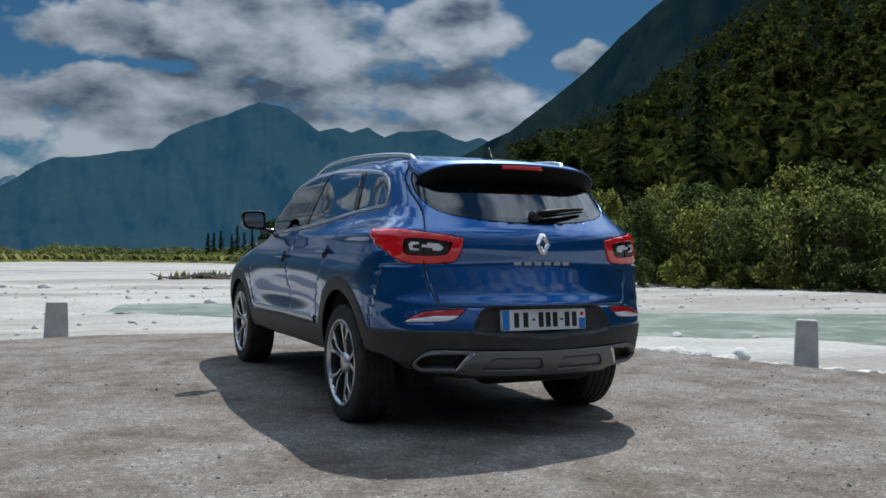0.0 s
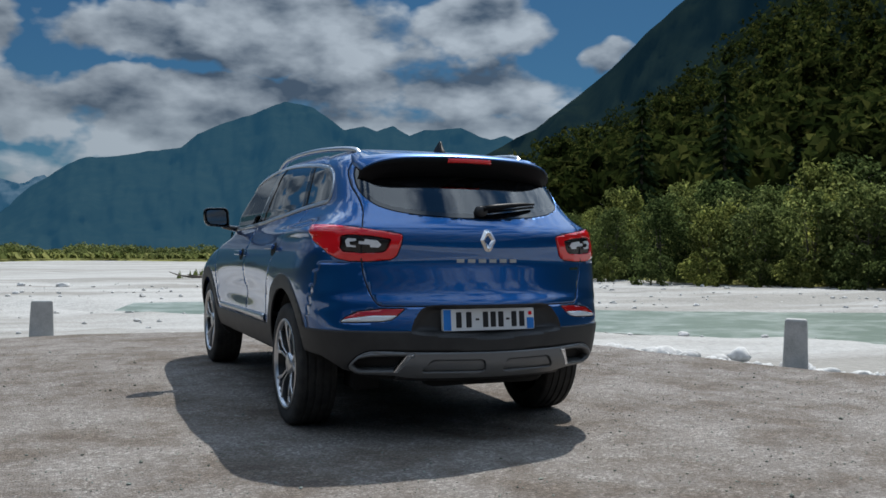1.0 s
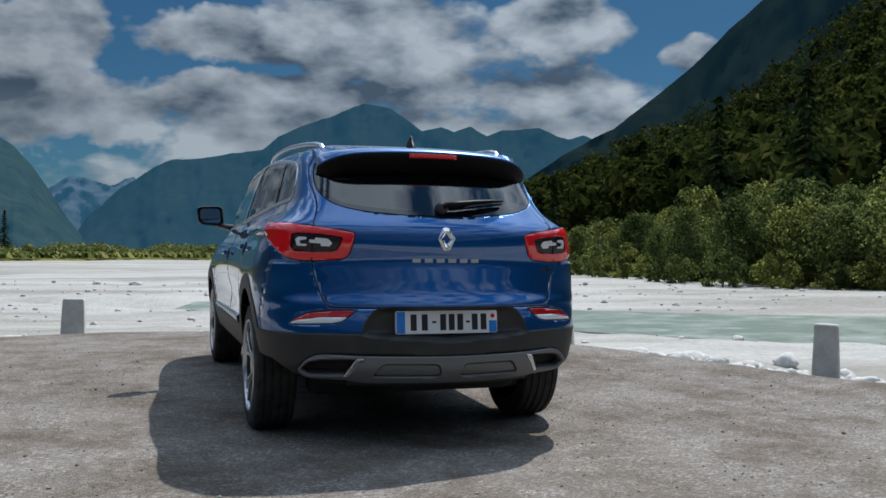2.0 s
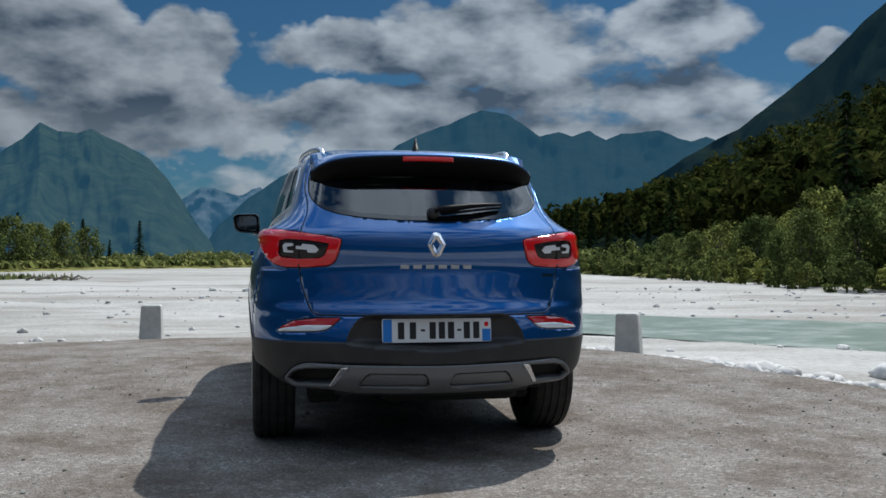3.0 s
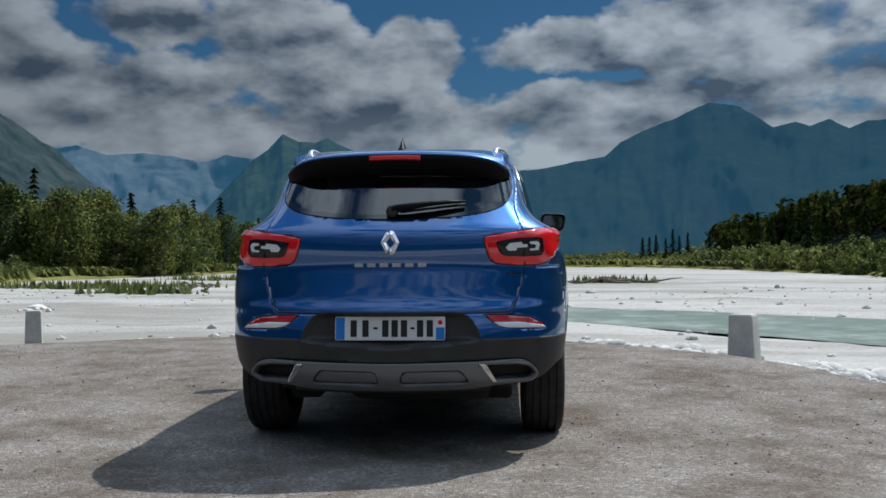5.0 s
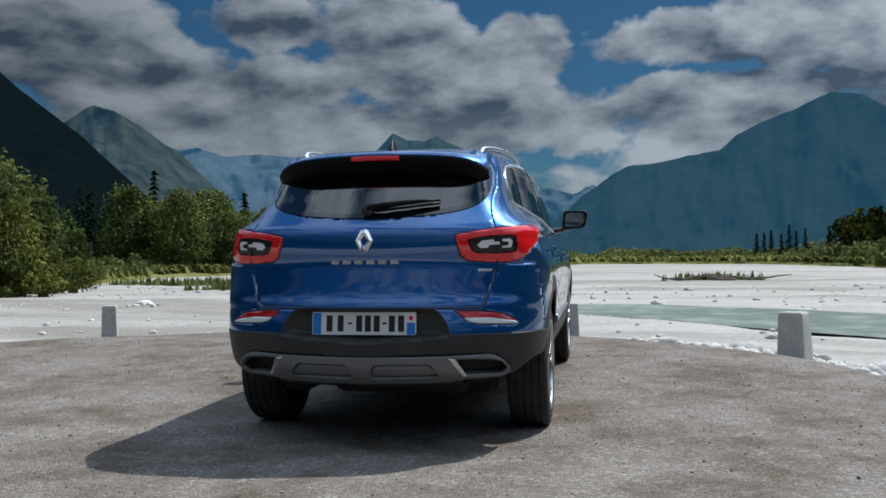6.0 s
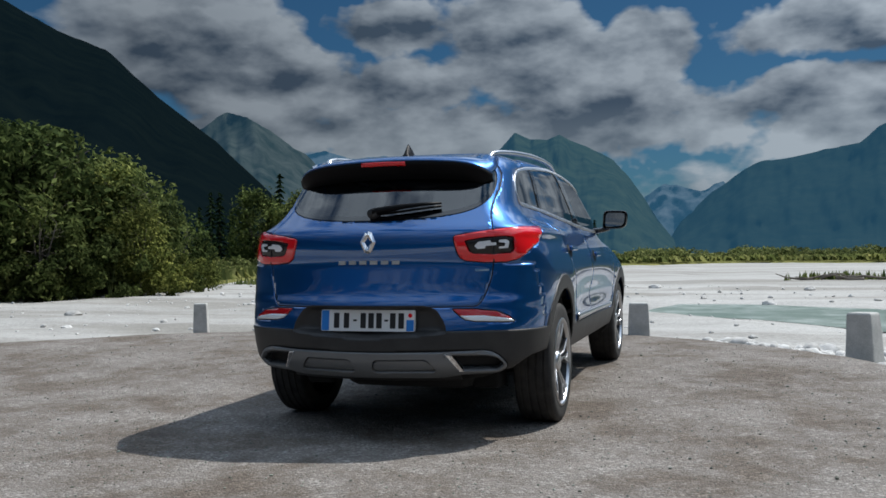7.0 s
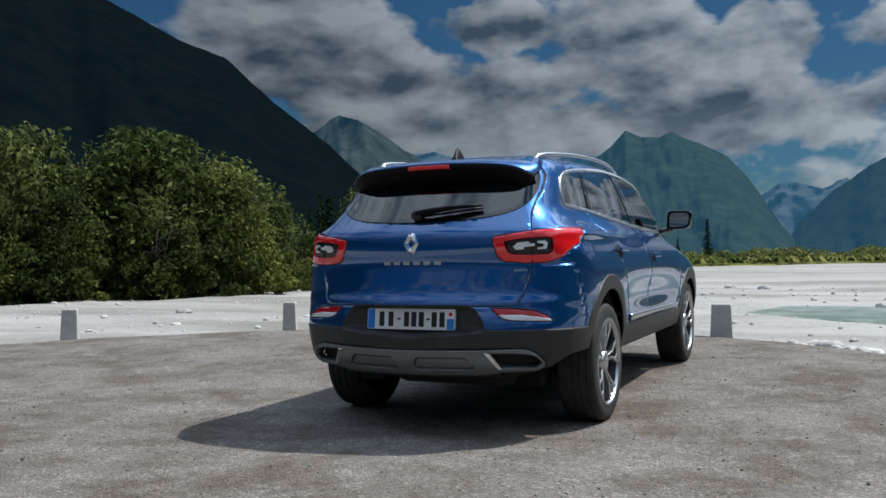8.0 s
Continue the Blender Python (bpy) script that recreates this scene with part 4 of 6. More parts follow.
    part("dashboard", prism(rounded([(2.55, 0.75), (2.55, 1.02), (2.70, 1.075), (3.05, 1.06), (3.1, 0.75)], 0.05), lambda a, b, d: Vector((d, a, b)), -0.68, 0.68), M_SEAT, car, smooth=False)
    ring = [(-0.37 + 0.185 * math.cos(2 * math.pi * k / 28), 2.42 - 0.08 * math.sin(2 * math.pi * k / 28), 1.03 + 0.165 * math.sin(2 * math.pi * k / 28)) for k in range(29)]
    part("steering_wheel", tube(ring, 0.016, 8), M_SEAT, car)
    src.free()
    return car


CAR = build_car()

# ---- materials of the ground and the plants ----
def pad_material():
    k = Nodes("compacted grey gravel")
    big = k.noise(0.55, 6, 0.6)
    mid = k.noise(4.5, 6, 0.65)
    fine = k.noise(85, 4, 0.7)
    base = k.ramp(big, [(0.30, (0.150, 0.118, 0.094)), (0.50, (0.240, 0.205, 0.174)), (0.72, (0.330, 0.294, 0.258))])
    base = k.mix(base, k.ramp(mid, [(0.36, (0.085, 0.064, 0.050)), (0.62, (0.37, 0.335, 0.30))]), 0.50)
    vor = k.n("TexVoronoi")
    vor.inputs["Scale"].default_value = 78
    k.link(k.pos(), vor.inputs["Vector"])
    sepc = k.n("SeparateColor")
    k.link(vor.outputs["Color"], sepc.inputs[0])
    stone = k.ramp(sepc.outputs[0], [(0.0, (0.06, 0.052, 0.046)), (0.55, (0.19, 0.17, 0.15)), (0.80, (0.34, 0.312, 0.285)), (1.0, (0.62, 0.59, 0.55))])
    base = k.mix(base, stone, k.math("MULTIPLY", k.ramp(mid, [(0.38, (0.35, 0.35, 0.35)), (0.62, (1.0, 1.0, 1.0))]), 0.72))
    grit = k.n("TexVoronoi")
    grit.inputs["Scale"].default_value = 190
    k.link(k.pos(), grit.inputs["Vector"])
    sepg = k.n("SeparateColor")
    k.link(grit.outputs["Color"], sepg.inputs[0])
    base = k.mix(base, k.ramp(sepg.outputs[0], [(0.0, (0.05, 0.045, 0.04)), (0.7, (0.25, 0.23, 0.21)), (1.0, (0.60, 0.57, 0.54))]), 0.20)
    base = k.mix(base, k.ramp(fine, [(0.3, (0.05, 0.046, 0.042)), (0.7, (0.36, 0.34, 0.32))]), 0.15)
    dirt = k.ramp(k.noise(1.25, 8, 0.72), [(0.40, (0.60, 0.54, 0.48)), (0.56, (1.0, 1.0, 1.0)), (0.72, (1.10, 1.09, 1.08))])
    base = k.mix(base, dirt, 1.0, "MULTIPLY")
    k.set(color=base, rough=0.92, spec=0.3)
    h = k.math("ADD", k.math("MULTIPLY", vor.outputs["Distance"], -0.8), k.math("ADD", k.math("MULTIPLY", mid, 1.6), k.math("MULTIPLY", fine, 0.6)))
    k.bump(h, 0.7, 0.016)
    return k.m


def gravel_material(name="white river gravel", lo=(0.235, 0.228, 0.212), hi=(0.43, 0.422, 0.405)):
    k = Nodes(name)
    big = k.noise(0.12, 7, 0.62)
    fine = k.noise(9, 5, 0.7)
    base = k.ramp(big, [(0.32, lo), (0.46, hi), (0.58, tuple(c * 0.86 for c in hi)), (0.70, hi)])
    vor = k.n("TexVoronoi")
    vor.inputs["Scale"].default_value = 11
    k.link(k.pos(), vor.inputs["Vector"])
    sepc = k.n("SeparateColor")
    k.link(vor.outputs["Color"], sepc.inputs[0])
    base = k.mix(base, k.ramp(sepc.outputs[0], [(0.0, (0.25, 0.245, 0.232)), (1.0, (0.50, 0.492, 0.475))]), 0.35)
    base = k.mix(base, k.ramp(fine, [(0.3, (0.22, 0.216, 0.205)), (0.6, (0.50, 0.492, 0.475))]), 0.32)
    # damp beige bars drawn out along the flow
    flow = k.n("Mapping")
    flow.inputs["Scale"].default_value = (0.05, 0.26, 1.0)
    flow.inputs["Rotation"].default_value = (0, 0, 0.25)
    k.link(k.pos(), flow.inputs["Vector"])
    bars = k.ramp(k.noise(1.0, 6, 0.6, flow.outputs[0]), [(0.40, (0.70, 0.68, 0.64)), (0.50, (0.92, 0.91, 0.89)), (0.60, (1.08, 1.08, 1.07))])
    base = k.mix(base, bars, 1.0, "MULTIPLY")
    k.set(color=base, rough=0.9, spec=0.3)
    k.bump(k.math("ADD", fine, k.math("MULTIPLY", vor.outputs["Distance"], -1.0)), 0.5, 0.035)
    return k.m


def rock_material():
    k = Nodes("pale limestone")
    g = k.n("NewGeometry")
    tone = k.ramp(g.outputs["Random Per Island"], [(0.0, (0.34, 0.33, 0.31)), (0.5, (0.52, 0.51, 0.49)), (1.0, (0.70, 0.69, 0.67))])
    k.set(color=k.mix(tone, k.ramp(k.noise(14, 5), [(0.35, (0.34, 0.33, 0.31)), (0.65, (0.76, 0.75, 0.73))]), 0.35), rough=0.9)
    k.bump(k.noise(30, 4), 0.4, 0.02)
    return k.m


def leaf_material(name, a, b, c, sub=0.0, patches=0.35, deep=0.75):
    k = Nodes(name)
    g = k.n("NewGeometry")
    oi = k.n("ObjectInfo")
    tone = k.ramp(g.outputs["Random Per Island"], [(0.0, a), (0.55, b), (1.0, c)])
    var = k.ramp(oi.outputs["Random"], [(0.0, (0.55, 0.66, 0.66)), (0.5, (0.95, 1.0, 1.0)), (1.0, (1.35, 1.28, 1.05))])
    # noise patches; on willows and slope forest they stand for shaded gaps
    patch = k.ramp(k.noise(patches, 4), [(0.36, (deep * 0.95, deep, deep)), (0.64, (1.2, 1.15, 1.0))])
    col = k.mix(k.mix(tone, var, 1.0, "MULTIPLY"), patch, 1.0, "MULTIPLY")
    k.set(color=col, rough=0.9, spec=0.0)
    if sub:
        tr = k.n("BsdfTranslucent")
        k.link(col, tr.inputs[0])
        mx = k.n("MixShader")
        mx.inputs[0].default_value = sub
        k.link(k.b.outputs[0], mx.inputs[1])
        k.link(tr.outputs[0], mx.inputs[2])
        k.link(mx.outputs[0], k.t.nodes["Material Output"].inputs[0])
    return k.m


def bark_material():
    k = Nodes("bark")
    k.set(color=k.ramp(k.noise(9, 5), [(0.3, (0.05, 0.04, 0.032)), (0.7, (0.17, 0.15, 0.13))]), rough=0.9)
    k.bump(k.noise(30, 4), 0.5, 0.02)
    return k.m


def concrete_material():
    k = Nodes("weathered concrete")
    n = k.noise(7, 6, 0.65)
    base = k.ramp(n, [(0.30, (0.40, 0.40, 0.38)), (0.55, (0.57, 0.565, 0.54)), (0.75, (0.66, 0.65, 0.62))])
    base = k.mix(base, k.ramp(k.noise(90, 3), [(0.3, (0.16, 0.16, 0.15)), (0.7, (0.45, 0.44, 0.42))]), 0.3)
    k.set(color=base, rough=0.9)
    k.bump(k.noise(60, 4), 0.4, 0.006)
    return k.m


def water_material():
    k = Nodes("pale green river water")
    n = k.noise(1.6, 5, 0.6)
    foam = k.ramp(k.noise(0.9, 6, 0.7), [(0.46, (0.15, 0.195, 0.155)), (0.66, (0.34, 0.38, 0.345))])
    k.set(color=foam, rough=0.34, ior=1.33, spec=0.3)
    k.bump(n, 0.35, 0.08)
    return k.m


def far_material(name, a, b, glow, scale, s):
    """Wooded and rocky slopes far off; glow is the air's haze, painted in as emission."""
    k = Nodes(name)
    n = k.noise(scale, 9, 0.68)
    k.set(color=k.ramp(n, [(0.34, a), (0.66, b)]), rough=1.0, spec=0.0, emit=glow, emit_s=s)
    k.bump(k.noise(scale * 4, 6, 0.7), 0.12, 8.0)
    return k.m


M_PAD = pad_material()
M_GRAVEL = gravel_material()
M_ROCK = rock_material()
M_CONC = concrete_material()
M_WATER = water_material()
M_BARK = bark_material()
M_LEAF = leaf_material("willow leaves", (0.050, 0.070, 0.024), (0.122, 0.150, 0.056), (0.250, 0.278, 0.108), 0.68, 0.45, 0.50)
M_BUSH = leaf_material("bank grass and shrubs", (0.080, 0.105, 0.040), (0.155, 0.178, 0.072), (0.25, 0.258, 0.118), 0.62, 0.06, 0.6)
M_FIR = leaf_material("fir needles", (0.012, 0.024, 0.013), (0.024, 0.042, 0.022), (0.042, 0.062, 0.030), 0.15)
# cloud shade and dark gaps between crowns are put into these leaf tones
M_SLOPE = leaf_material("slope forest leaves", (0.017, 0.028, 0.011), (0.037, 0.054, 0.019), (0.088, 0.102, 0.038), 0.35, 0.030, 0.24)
M_WOOD = plain("bleached driftwood", (0.20, 0.17, 0.14), 0.9)
M_MEADOW = far_material("bank meadow", (0.13, 0.14, 0.045), (0.24, 0.23, 0.09), (0, 0, 0), 0.4, 0.0)

# ---- the pad, the river bed, the water ----
EDGE = [(-1.0, -10.2), (3.0, -9.4), (5.6, -7.0), (6.4, -4.4), (5.6, -2.0), (4.40, 0.45), (3.72, 1.75), (3.05, 3.10), (2.55, 4.40), (1.90, 5.35), (0.90, 6.15), (-0.40, 6.68), (-1.70, 6.85), (-2.85, 6.60), (-3.90, 6.20), (-4.70, 5.62), (-5.75, 4.30), (-6.75, 2.75),
        (-8.0, 0.4), (-8.8, -2.6), (-7.6, -6.6), (-4.8, -9.3), (-1.0, -10.2)]


def smooth_line(pts, n=8):
    out = []
    for i in range(len(pts) - 1):
        p0, p1, p2, p3 = (Vector(pts[max(0, min(len(pts) - 1, j))]) for j in (i - 1, i, i + 1, i + 2))
        for k in range(n):
            t = k / n
            out.append(0.5 * ((2 * p1) + (-p0 + p2) * t + (2 * p0 - 5 * p1 + 4 * p2 - p3) * t * t + (-p0 + 3 * p1 - 3 * p2 + p3) * t ** 3))
    out.append(Vector(pts[-1]))
    return out


EDGE_LINE = smooth_line(EDGE, 10)
_ex, _ey = np.array([p.x for p in EDGE_LINE]), np.array([p.y for p in EDGE_LINE])


EDGE_POLY = [(p.x, p.y) for p in EDGE_LINE][::4]


def edge_gap(x, y):
    """Metres from the edge of the pad; negative on the pad."""
    if math.hypot(x + 1.3, y + 1) > 30:
        return 20.0
    d = float(np.sqrt(((_ex - x) ** 2 + (_ey - y) ** 2).min()))
    return -d if inside((x, y), EDGE_POLY) else d


def river_mid(x):
    return float(np.interp(x, (-30, -6, -1, 2.5, 6, 9, 12, 20, 40), (40, 27.5, 22.8, 20.8, 17.4, 14.2, 11.3, 6.0, -6)))


def river_half(x):
    return float(np.interp(x, (-30, -8, -2, 2, 6, 10, 20), (0.0, 0.0, 1.0, 2.4, 2.9, 3.4, 5.0)))


def bed_z(x, y):
    """Height of the river bed and its banks."""
    g = edge_gap(x, y) if abs(x) < 40 and -30 < y < 45 else 30.0
    z = -0.04 - 0.42 * min(1, max(0, g) / 3.2) - 0.14 * min(1, max(0, g - 3) / 10)
    if g < 0:
        return -0.06 - 0.08 * min(1, -g)
    z += 0.10 * noise.noise(Vector((x * 0.30, y * 0.30, 0))) * min(1, g / 1.5) + 0.045 * noise.noise(Vector((x * 1.1, y * 1.1, 3))) * min(1, g / 0.6)
    r = math.hypot(x, y)
    if r < 70:
        off = abs(y - river_mid(x)) / max(0.3, river_half(x) * 1.25 + 0.4)
        if off < 1.6:
            z -= 0.22 * max(0, 1.0 - off / 1.6)
    z += 0.10 * noise.noise(Vector((x * 0.05, y * 0.05, 5))) * min(1, r / 30)
    return z


def build_ground():
    bm = bmesh.new()
    rr = list(np.concatenate([np.linspace(0.5, 40, 110), 40 * (4600 / 40) ** np.linspace(0, 1, 36)[1:]]))
    segs = 300
    rings = []
    for r in rr:
        ring = []
        for k in range(segs):
            # rings are closer together in front
            t = 2 * math.pi * k / segs
            x, y = -1.0 + r * math.sin(t), r * math.cos(t)
            ring.append(bm.verts.new((x, y, bed_z(x, y) if r < 300 else -0.62)))
        rings.append(ring)
    for a, b in zip(rings, rings[1:]):
        for k in range(segs):
            bm.faces.new((a[k], a[(k + 1) % segs], b[(k + 1) % segs], b[k]))
    bm.faces.new(rings[0])
    bmesh.ops.recalc_face_normals(bm, faces=bm.faces)
    g = make("ground", bm, M_GRAVEL)
    tagged(g, "white limestone gravel of a braided river bed", "ground", kind="structure")


def pad_z(x, y):
    """The pad is gently crowned ahead of the car's tail."""
    return float(np.interp(y, (-9, 0.2, 0.84, 1.6, 2.7, 3.5, 4.4, 5.6, 6.6), (-0.033, -0.033, -0.0325, -0.018, 0.016, 0.0275, 0.022, 0.006, 0.0))) + 0.004 * noise.noise(Vector((x * 0.9, y * 0.9, 0))) * (1 if abs(x) > 1.2 else 0)


def build_pad():
    bm = bmesh.new()
    rim = []
    rnd = random.Random(4)
    for i, p in enumerate(EDGE_LINE):
        n = 0.10 * noise.noise(Vector((p.x * 1.3, p.y * 1.3, 7))) + 0.05 * noise.noise(Vector((p.x * 5, p.y * 5, 2)))
        d = (p - Vector((-1.3, -1.0))).normalized()
        rim.append(p + d * n)
    rows = []
    c = Vector((-1.3, -2.0))
    for s, dz in [(1.025, -0.07), (1.0, -0.012), (0.985, 0.0)] + [(0.96 - 0.03 * k, 0.0) for k in range(31)]:
        rows.append([bm.verts.new((*(c + (p - c) * s), dz + pad_z(*(c + (p - c) * s)))) for p in rim])
    for a, b in zip(rows, rows[1:]):
        for k in range(len(a) - 1):
            bm.faces.new((a[k], a[k + 1], b[k + 1], b[k]))
    bm.faces.new(rows[-1])
    bmesh.ops.recalc_face_normals(bm, faces=bm.faces)
    if sum(f.normal.z for f in bm.faces) < 0:
        bmesh.ops.reverse_faces(bm, faces=bm.faces)
    tagged(make("pavement", bm, M_PAD), "compacted grey-brown gravel turning pad", "pavement", kind="structure")


def build_water():
    bm = bmesh.new()
    prev = None
    for k in range(60):
        x = -0.6 + 34 * k / 59
        m, h = river_mid(x), river_half(x) + 0.35 * noise.noise(Vector((x * 0.5, 1, 0)))
        row = [bm.verts.new((x + 0.5 * f * h * 0.4, m + f * max(0.1, h), -0.60 + 0.0 * f)) for f in (-1.25, -0.6, 0, 0.6, 1.25)]
        if prev:
            for j in range(4):
                bm.faces.new((prev[j], prev[j + 1], row[j + 1], row[j]))
        prev = row
    bmesh.ops.recalc_face_normals(bm, faces=bm.faces)
    if sum(f.normal.z for f in bm.faces) < 0:
        bmesh.ops.reverse_faces(bm, faces=bm.faces)
    tagged(make("water", bm, M_WATER), "shallow pale green river water", "water", kind="structure")


# ---- stones ----
def stone_shapes(n, seed, fine=1):
    rnd = random.Random(seed)
    shapes = []
    for _ in range(n):
        bm = bmesh.new()
        bmesh.ops.create_icosphere(bm, subdivisions=fine, radius=1)
        o = Vector((rnd.random() * 50, rnd.random() * 50, rnd.random() * 50))
        for v in bm.verts:
            v.co *= 1 + 0.42 * noise.noise(v.co * 1.1 + o) + 0.16 * noise.noise(v.co * 3.1 + o)
            v.co.z *= 0.72
        bm.verts.index_update()
        shapes.append((np.array([v.co[:] for v in bm.verts]), [[v.index for v in f.verts] for f in bm.faces]))
        bm.free()
    return shapes


def scatter(name, mat, places, shapes, label, category, seed=1, smooth=False):
    """Many loose pieces joined into one object: places are x, y, z, size."""
    rnd = random.Random(seed)
    vs, fs, base = [], [], 0
    for x, y, z, s in places:
        v, f = rnd.choice(shapes)
        a = rnd.random() * 6.283
        c, sn = math.cos(a), math.sin(a)
        k = np.array((s * rnd.uniform(0.75, 1.3), s * rnd.uniform(0.75, 1.3), s * rnd.uniform(0.7, 1.15)))
        w = v * k
        vs.append(np.stack((w[:, 0] * c - w[:, 1] * sn + x, w[:, 0] * sn + w[:, 1] * c + y, w[:, 2] + z), 1))
        fs.extend([[i + base for i in q] for q in f])
        base += len(v)
    me = bpy.data.meshes.new(name)
    me.from_pydata(np.concatenate(vs).tolist(), [], fs)
    me.materials.append(mat)
    if smooth:
        me.shade_smooth()
    return tagged(new(name, me), label, category, kind="stuff")


def build_stones():
    rnd = random.Random(11)
    shapes, small = stone_shapes(12, 5, 2), stone_shapes(8, 6)
    bank, n = [], len(EDGE_LINE)
    for _ in range(5200):
        i = rnd.randrange(35, n - 42)
        p = EDGE_LINE[i]
        q = EDGE_LINE[i + 1]
        t = (q - p).normalized()
        nrm = Vector((-t.y, t.x))
        if nrm.dot(p - Vector((-1.3, -1))) < 0:
            nrm = -nrm
        right = p.x > 0.2
        gap = abs(rnd.gauss(0, 1.0 if right else 1.8)) + 0.12
        if gap > 4.2:
            continue
        s = min(0.12, rnd.lognormvariate(-3.45, 0.55)) * (1.0 if right else 0.55)
        x, y = p.x + nrm.x * gap + rnd.uniform(-0.15, 0.15), p.y + nrm.y * gap + rnd.uniform(-0.15, 0.15)
        if edge_gap(x, y) < 0.05 or min(math.hypot(x - bx, y - by) for bx, by in ((-2.3, 7.2), (0.63, 6.4), (2.86, 4.8), (3.98, 2.02), (-4.86, 5.72))) < 0.42 + 4 * s:
            continue
        bank.append((x, y, bed_z(x, y) + s * 0.25, s))
    scatter("bank_rocks", M_ROCK, bank, shapes, "heap of loose white limestone rocks edging the pad", "rocks", 3, True)
    far = []
    for _ in range(800):
        x, y = rnd.uniform(-26, 26), rnd.uniform(7, 42)
        if edge_gap(x, y) < 1 or abs(y - river_mid(x)) < river_half(x) * 0.8:
            continue
        s = min(0.25, rnd.lognormvariate(-3.2, 0.6))
        far.append((x, y, bed_z(x, y) + s * 0.2, s))
    scatter("river_stones", M_ROCK, far, shapes, "scattered pale stones on the river bed", "stones", 4)
    peb = []
    for _ in range(15000):
        x, y = rnd.uniform(-5, 4.2), -3.3 + 8.5 * rnd.random() ** 1.9
        if edge_gap(x, y) > -0.1:
            continue
        s = min(0.013, rnd.lognormvariate(-5.75, 0.4))
        peb.append((x, y, pad_z(x, y) + s * 0.3, s))
    scatter("pebbles", M_PEB, peb, small, "loose grey pebbles lying on the pad", "pebbles", 5)
    big = [(6.3, 5.45, 0.15), (8.6, 3.2, 0.14)]
    for x, y, s in big:
        v, f = shapes[rnd.randrange(10)]
        me = bpy.data.meshes.new("boulder")
        me.from_pydata((v * s).tolist(), [], f)
        me.materials.append(M_ROCK)
        me.shade_smooth()
        b = new("boulder", me)
        b.location = (x, y, bed_z(x, y) + s * 0.35)
        tagged(b, "pale limestone boulder on the bank", "boulder", "bank boulders")


M_PEB = leaf_material("grey pebbles", (0.17, 0.16, 0.15), (0.30, 0.285, 0.27), (0.50, 0.49, 0.47))


# ---- concrete marker stones ----
def build_bollards():
    first = None
    for x, y, turn, lean, slim in ((-2.30, 7.22, 0, 0.6, 1.0), (0.63, 6.40, 10, 0.4, 0.92), (2.86, 4.80, -31, -1.2, 1.0), (3.98, 2.02, -44, 0.8, 0.80), (-4.86, 5.72, 24, -0.5, 0.70), (-6.62, 3.62, 40, 1.0, 0.76)):
        root = empty("bollard")
        root.matrix_basis = pose(x, y, -0.03, 0, lean, turn)
        tagged(root, "short tapered weathered concrete marker post at the pad edge", "bollard", "posts along the pad edge")
        bm = bmesh.new()
        rows = []
        for z, s in ((-0.25, 0.140), (0.0, 0.132), (0.19, 0.124), (0.378, 0.115), (0.396, 0.103)):
            s *= slim
            rows.append([bm.verts.new((s * a + 0.004 * noise.noise(Vector((x + a, y + b, z * 9))), s * b * 0.82, z)) for a, b in ((-1, -1), (0, -1.02), (1, -1), (1.02, 0), (1, 1), (0, 1.02), (-1, 1), (-1.02, 0))])
        for r0, r1 in zip(rows, rows[1:]):
            for k in range(8):
                bm.faces.new((r0[k], r0[(k + 1) % 8], r1[(k + 1) % 8], r1[k]))
        bm.faces.new(rows[-1])
        part("shaft", bm, M_CONC, root, smooth=False, bevel=0.010)


# ---- plants ----
def leaf_cards(rnd, centres, per, size, out_v, out_f, flat=1.0, droop=0.0):
    """Folded leaf sprays scattered over small lobes."""
    for cx, cy, cz, r in centres:
        for _ in range(per):
            d = Vector((rnd.gauss(0, 1), rnd.gauss(0, 1), rnd.gauss(0, 1) * flat))
            d = d.normalized() if d.length > 1e-3 else Vector((0, 0, 1))
            p = Vector((cx, cy, cz)) + d * r * rnd.uniform(0.55, 1.08)
            n = (d + Vector((rnd.gauss(0, 0.55), rnd.gauss(0, 0.55), rnd.gauss(0, 0.55) + 0.25))).normalized()
            t = n.cross(Vector((rnd.gauss(0, 1), rnd.gauss(0, 1), rnd.gauss(0, 1)))).normalized()
            b = n.cross(t)
            s = size * rnd.uniform(0.6, 1.3)
            i = len(out_v)
            out_v.extend([p - t * s * 0.5, p + b * s * 0.30 + n * s * 0.06, p + t * s * 0.55 - n * s * 0.12 - Vector((0, 0, droop * s)), p - b * s * 0.30 + n * s * 0.06])
            out_f.append((i, i + 1, i + 2))
            out_f.append((i, i + 2, i + 3))


def mesh_of(name, v, f, mat):
    me = bpy.data.meshes.new(name)
    me.from_pydata([tuple(q) for q in v], [], f)
    me.materials.append(mat)
    return me


